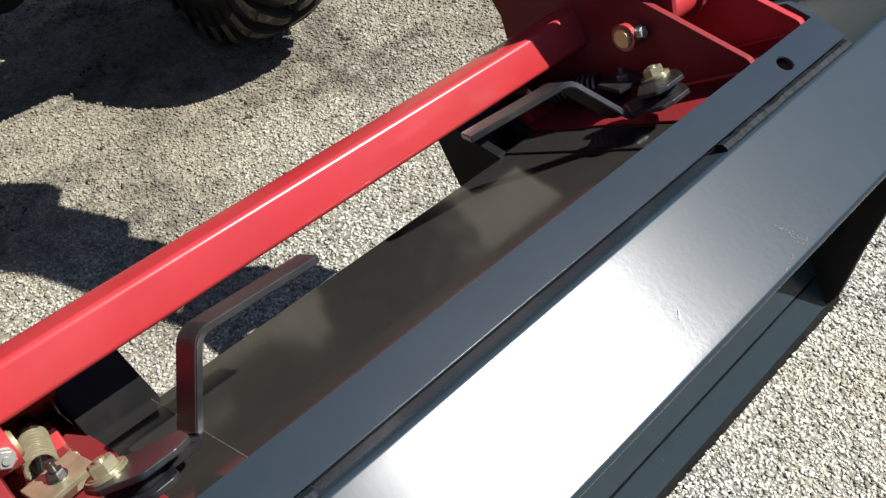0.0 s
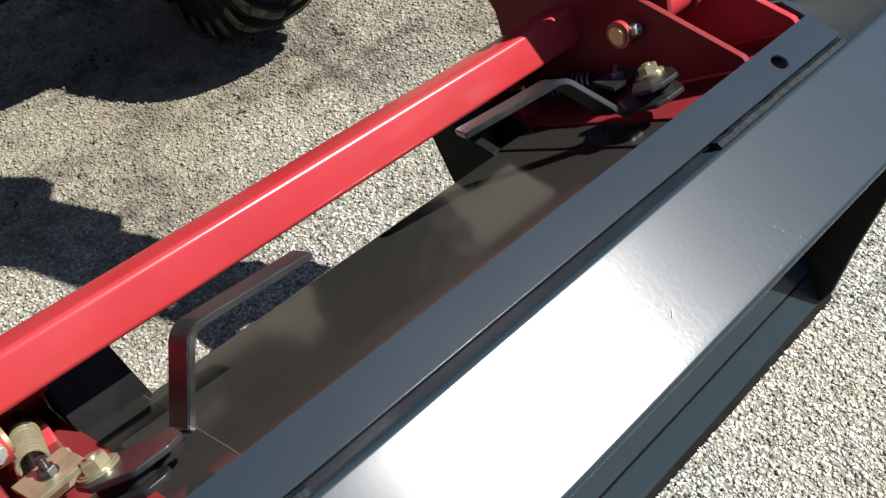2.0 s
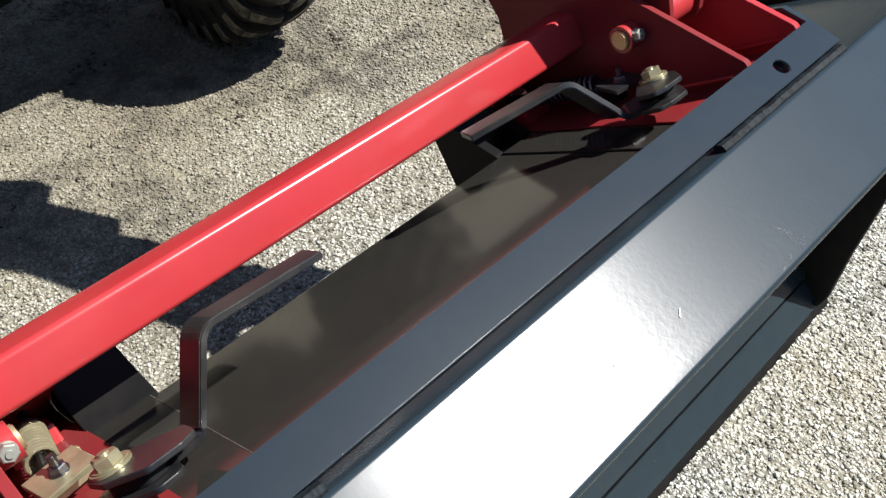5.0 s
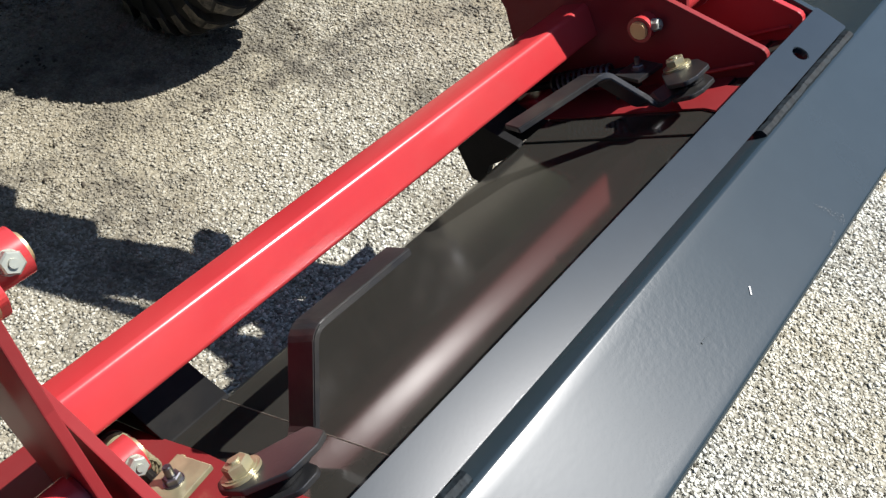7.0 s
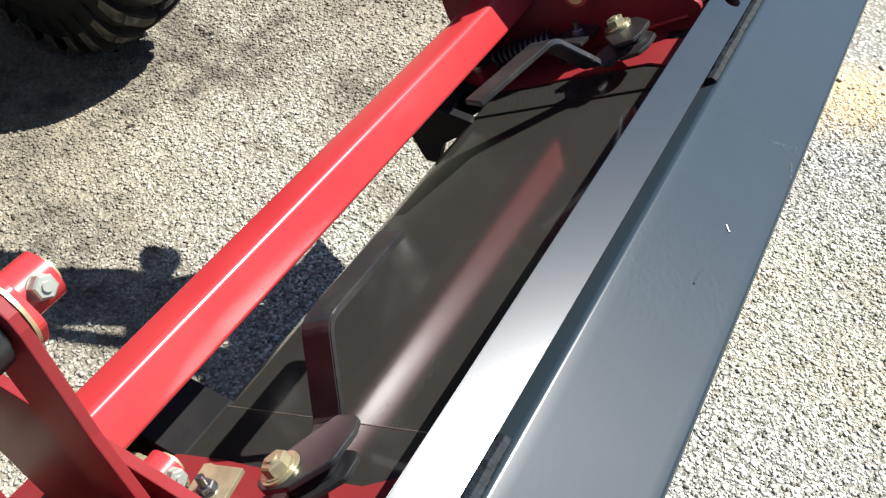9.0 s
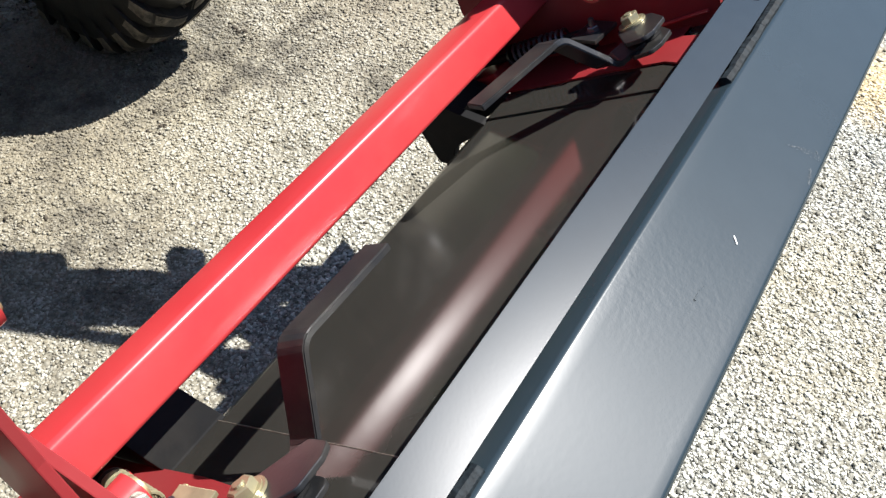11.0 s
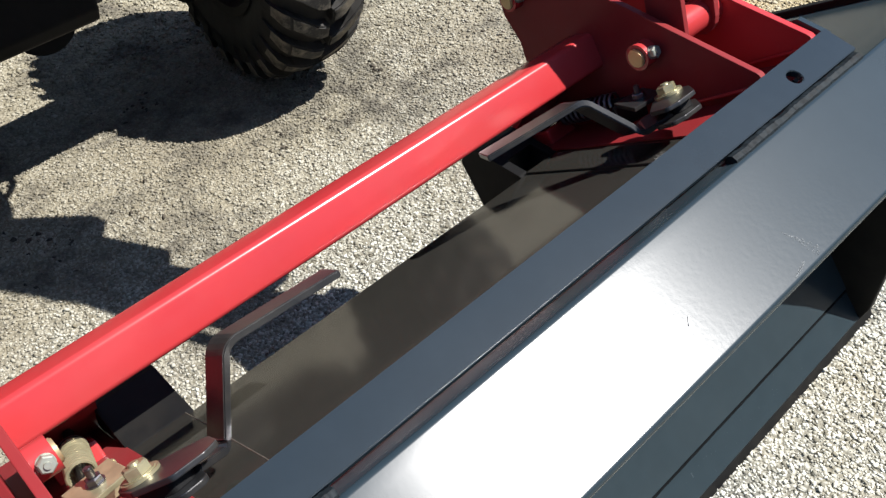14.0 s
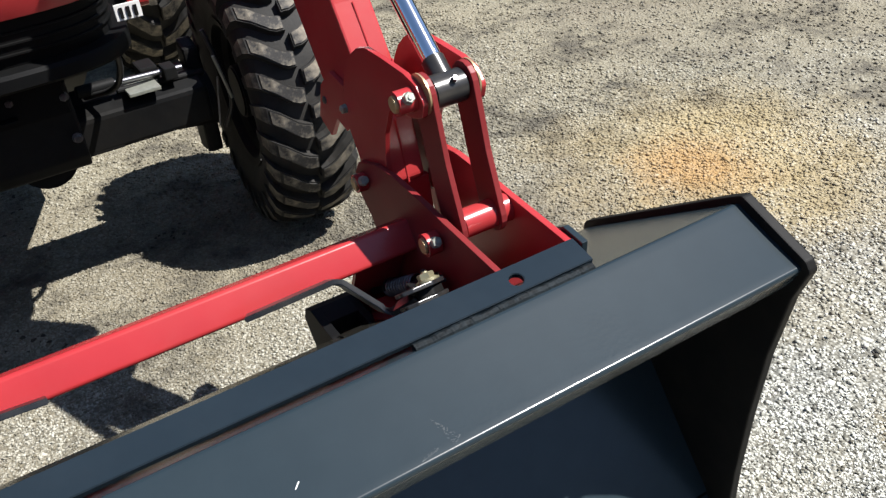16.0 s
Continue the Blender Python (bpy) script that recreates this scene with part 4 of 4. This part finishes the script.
part("pipe_bracket", box(0.285, 1.60, 0.66, 0.03, 0.20, 0.10, 0.004), PLASTIC, tractor)
def nose(z0, z1, y0, half, depth, bulge, n=16):
    """A rounded front, curved in plan, between two heights."""
    bm = bmesh.new()
    rows = []
    for z, push in ((z0, 0.0), (z0 + 0.2 * (z1 - z0), bulge), (z0 + 0.8 * (z1 - z0), bulge), (z1, bulge * 0.4)):
        row = []
        for k in range(n + 1):
            a = math.pi * k / n
            cx = math.copysign(abs(math.cos(a)) ** 0.6, math.cos(a))
            row.append(bm.verts.new((0.551 + half * cx, y0 + depth - (depth + push) * math.sin(a) ** 0.8, z)))
        row += [bm.verts.new((0.551 - half, y0 + depth + 1.6, z)), bm.verts.new((0.551 + half, y0 + depth + 1.6, z))]
        rows.append(row)
    m = n + 3
    for p, q in zip(rows, rows[1:]):
        for k in range(m):
            bm.faces.new((p[k], p[(k + 1) % m], q[(k + 1) % m], q[k]))
    bm.faces.new(rows[0])
    bm.faces.new(rows[-1])
    bmesh.ops.recalc_face_normals(bm, faces=bm.faces)
    return bm


part("bumper", nose(0.765, 0.805, 1.480, 0.285, 0.26, 0.012), PLASTIC, tractor, "black curved bumper", smooth=True)
part("grille", nose(0.805, 0.905, 1.520, 0.260, 0.25, 0.004), PLASTIC, tractor, smooth=True)
for z in (0.828, 0.850, 0.872):
    part("grille_bar", nose(z, z + 0.006, 1.514, 0.265, 0.254, 0.004), PLASTIC, tractor, smooth=True)
hood = part("hood", nose(0.905, 1.150, 1.495, 0.285, 0.28, 0.02), RED, tractor, "glossy red hood", smooth=True)
part("hood_lettering", box(0.412, 1.474, 0.951, 0.030, 0.004, 0.011, 0.001), WHITE, hood, "plain white lettering bar")
part("engine_block", prism([(1.9, 0.50), (1.85, 0.88), (3.4, 0.90), (3.4, 0.42), (2.5, 0.40)], 0.42, 0.675, 0.02), IRON, tractor)


def hose(pts, r, material=HOSE, label=""):
    return part("hose", tube_along(smooth_line(pts, 6, 0.08), r, 10), material, tractor, label, smooth=True)


hose([(0.29, 1.53, 0.69), (0.31, 1.52, 0.66), (0.315, 1.54, 0.61), (0.33, 1.66, 0.56)], 0.008)
hose([(0.77, 1.62, 0.84), (0.80, 1.70, 0.70), (0.79, 1.82, 0.60), (0.72, 1.95, 0.56)], 0.008)
hose([(0.74, 1.58, 0.83), (0.69, 1.55, 0.78), (0.55, 1.50, 0.765), (0.40, 1.49, 0.77), (0.30, 1.50, 0.80)], 0.006)
hose([(1.06, 1.93, 0.66), (1.085, 1.92, 0.55), (1.10, 1.93, 0.44), (1.07, 1.96, 0.36)], 0.007)
part("brake_rod", rod((1.054, 1.86, 0.546), (1.029, 1.86, 0.409), 0.003, 10), ROD, tractor)
part("brake_rod", rod((1.056, 1.86, 0.605), (1.081, 1.86, 0.477), 0.0045, 10), STEEL, tractor, "thin bare steel rod")
decal = part("warning_label", box(0.832, 1.600, 0.840, 0.058, 0.006, 0.036, 0.001), WHITE, tractor, "white label with unreadable dark bars")
for k in range(3):
    part("print_bar", box(0.816 + 0.016 * k, 1.5955, 0.839, 0.008, 0.003, 0.024, 0.0005), IRON, decal)

# rear wheel, seen past the axle
RX, RY, RR, RW = 1.26, 3.90, 0.60, 0.34
rear = part("rear_tyre", tyre(RR, RW, 0.33, 0.040), RUBBER, tractor, "large dusty lugged rear tyre", smooth=True)
rear.matrix_basis = Matrix.Translation((RX, RY, RR - 0.008))
for h in (-1, 1):
    first = None
    for i in range(22):
        if first is None:
            first = part("lug", lug(RR, RW, h, 2 * math.pi / 22, 0.040), RUBBER, rear)
            first.data.materials.append(TREAD)
            ob = first
        else:
            ob = new("lug", first.data)
            ob.parent = rear
        ob.matrix_basis = pose(0, 0, 0, 360 / 22 * (i + (0.5 if h > 0 else 0)), 0, 0)
part("rear_rim", placed(wheel_rim(0.33, RW), Matrix.Translation((RX, RY, RR - 0.008))), RIMB, tractor, smooth=True)
part("rear_axle", rod((0.40, RY, RR), (RX - 0.05, RY, RR), 0.09, 20), IRON, tractor, smooth=True)
part("rear_axle", rod((-0.16, RY, RR), (0.41, RY, RR), 0.09, 20), IRON, tractor, smooth=True)

# wheels of the other side and the loader masts
for src, x, y, z, steer in ((tyre_ob, 1.102 - TX, TY, TR - 0.006, STEER), (rear, 1.102 - RX, RY, RR - 0.008, Matrix())):
    twin = new(src.name.split(".")[0], src.data)
    twin.parent = tractor
    twin.matrix_basis = Matrix.Translation((x, y, z)) @ steer @ Matrix.Rotation(math.pi, 4, "Z") @ Matrix.Rotation(math.pi, 4, "X")
    for child in list(src.children):
        if child.name.startswith("lug"):
            c = new("lug", child.data)
            c.parent = twin
            c.matrix_basis = child.matrix_basis.copy()
part("rim", placed(wheel_rim(0.215, TW), Matrix.Translation((1.102 - TX, TY, TR - 0.006)) @ STEER @ Matrix.Rotation(math.pi, 4, "Z")), RIMB, tractor, "black steel rim", smooth=True)
part("rear_rim", placed(wheel_rim(0.33, RW), Matrix.Translation((1.102 - RX, RY, RR - 0.008)) @ Matrix.Rotation(math.pi, 4, "Z")), RIMB, tractor, smooth=True)
for s in (1, -1):
    xa, xb = (1.029, 1.103) if s > 0 else (-0.001, 0.073)
    plate([(2.72, 0.55), (2.95, 0.55), (2.95, 1.66), (2.80, 1.66), (2.72, 1.45)], xa, xb, loader, "mast", r=0.03, bev=0.004)
    part("mast_mount", box((xa + 0.66) / 2 if s > 0 else (xb + 0.44) / 2, 2.84, 0.60, 0.44, 0.18, 0.10, 0.01), IRON, loader)
    rail = [(2.0, 0.62), (2.52, 0.37), (2.95, 0.37), (2.95, 0.70), (2.0, 0.76)]
    plate(rail, *((0.70, 0.76) if s > 0 else (0.342, 0.402)), loader, "subframe_rail", material=IRON, r=0.01)
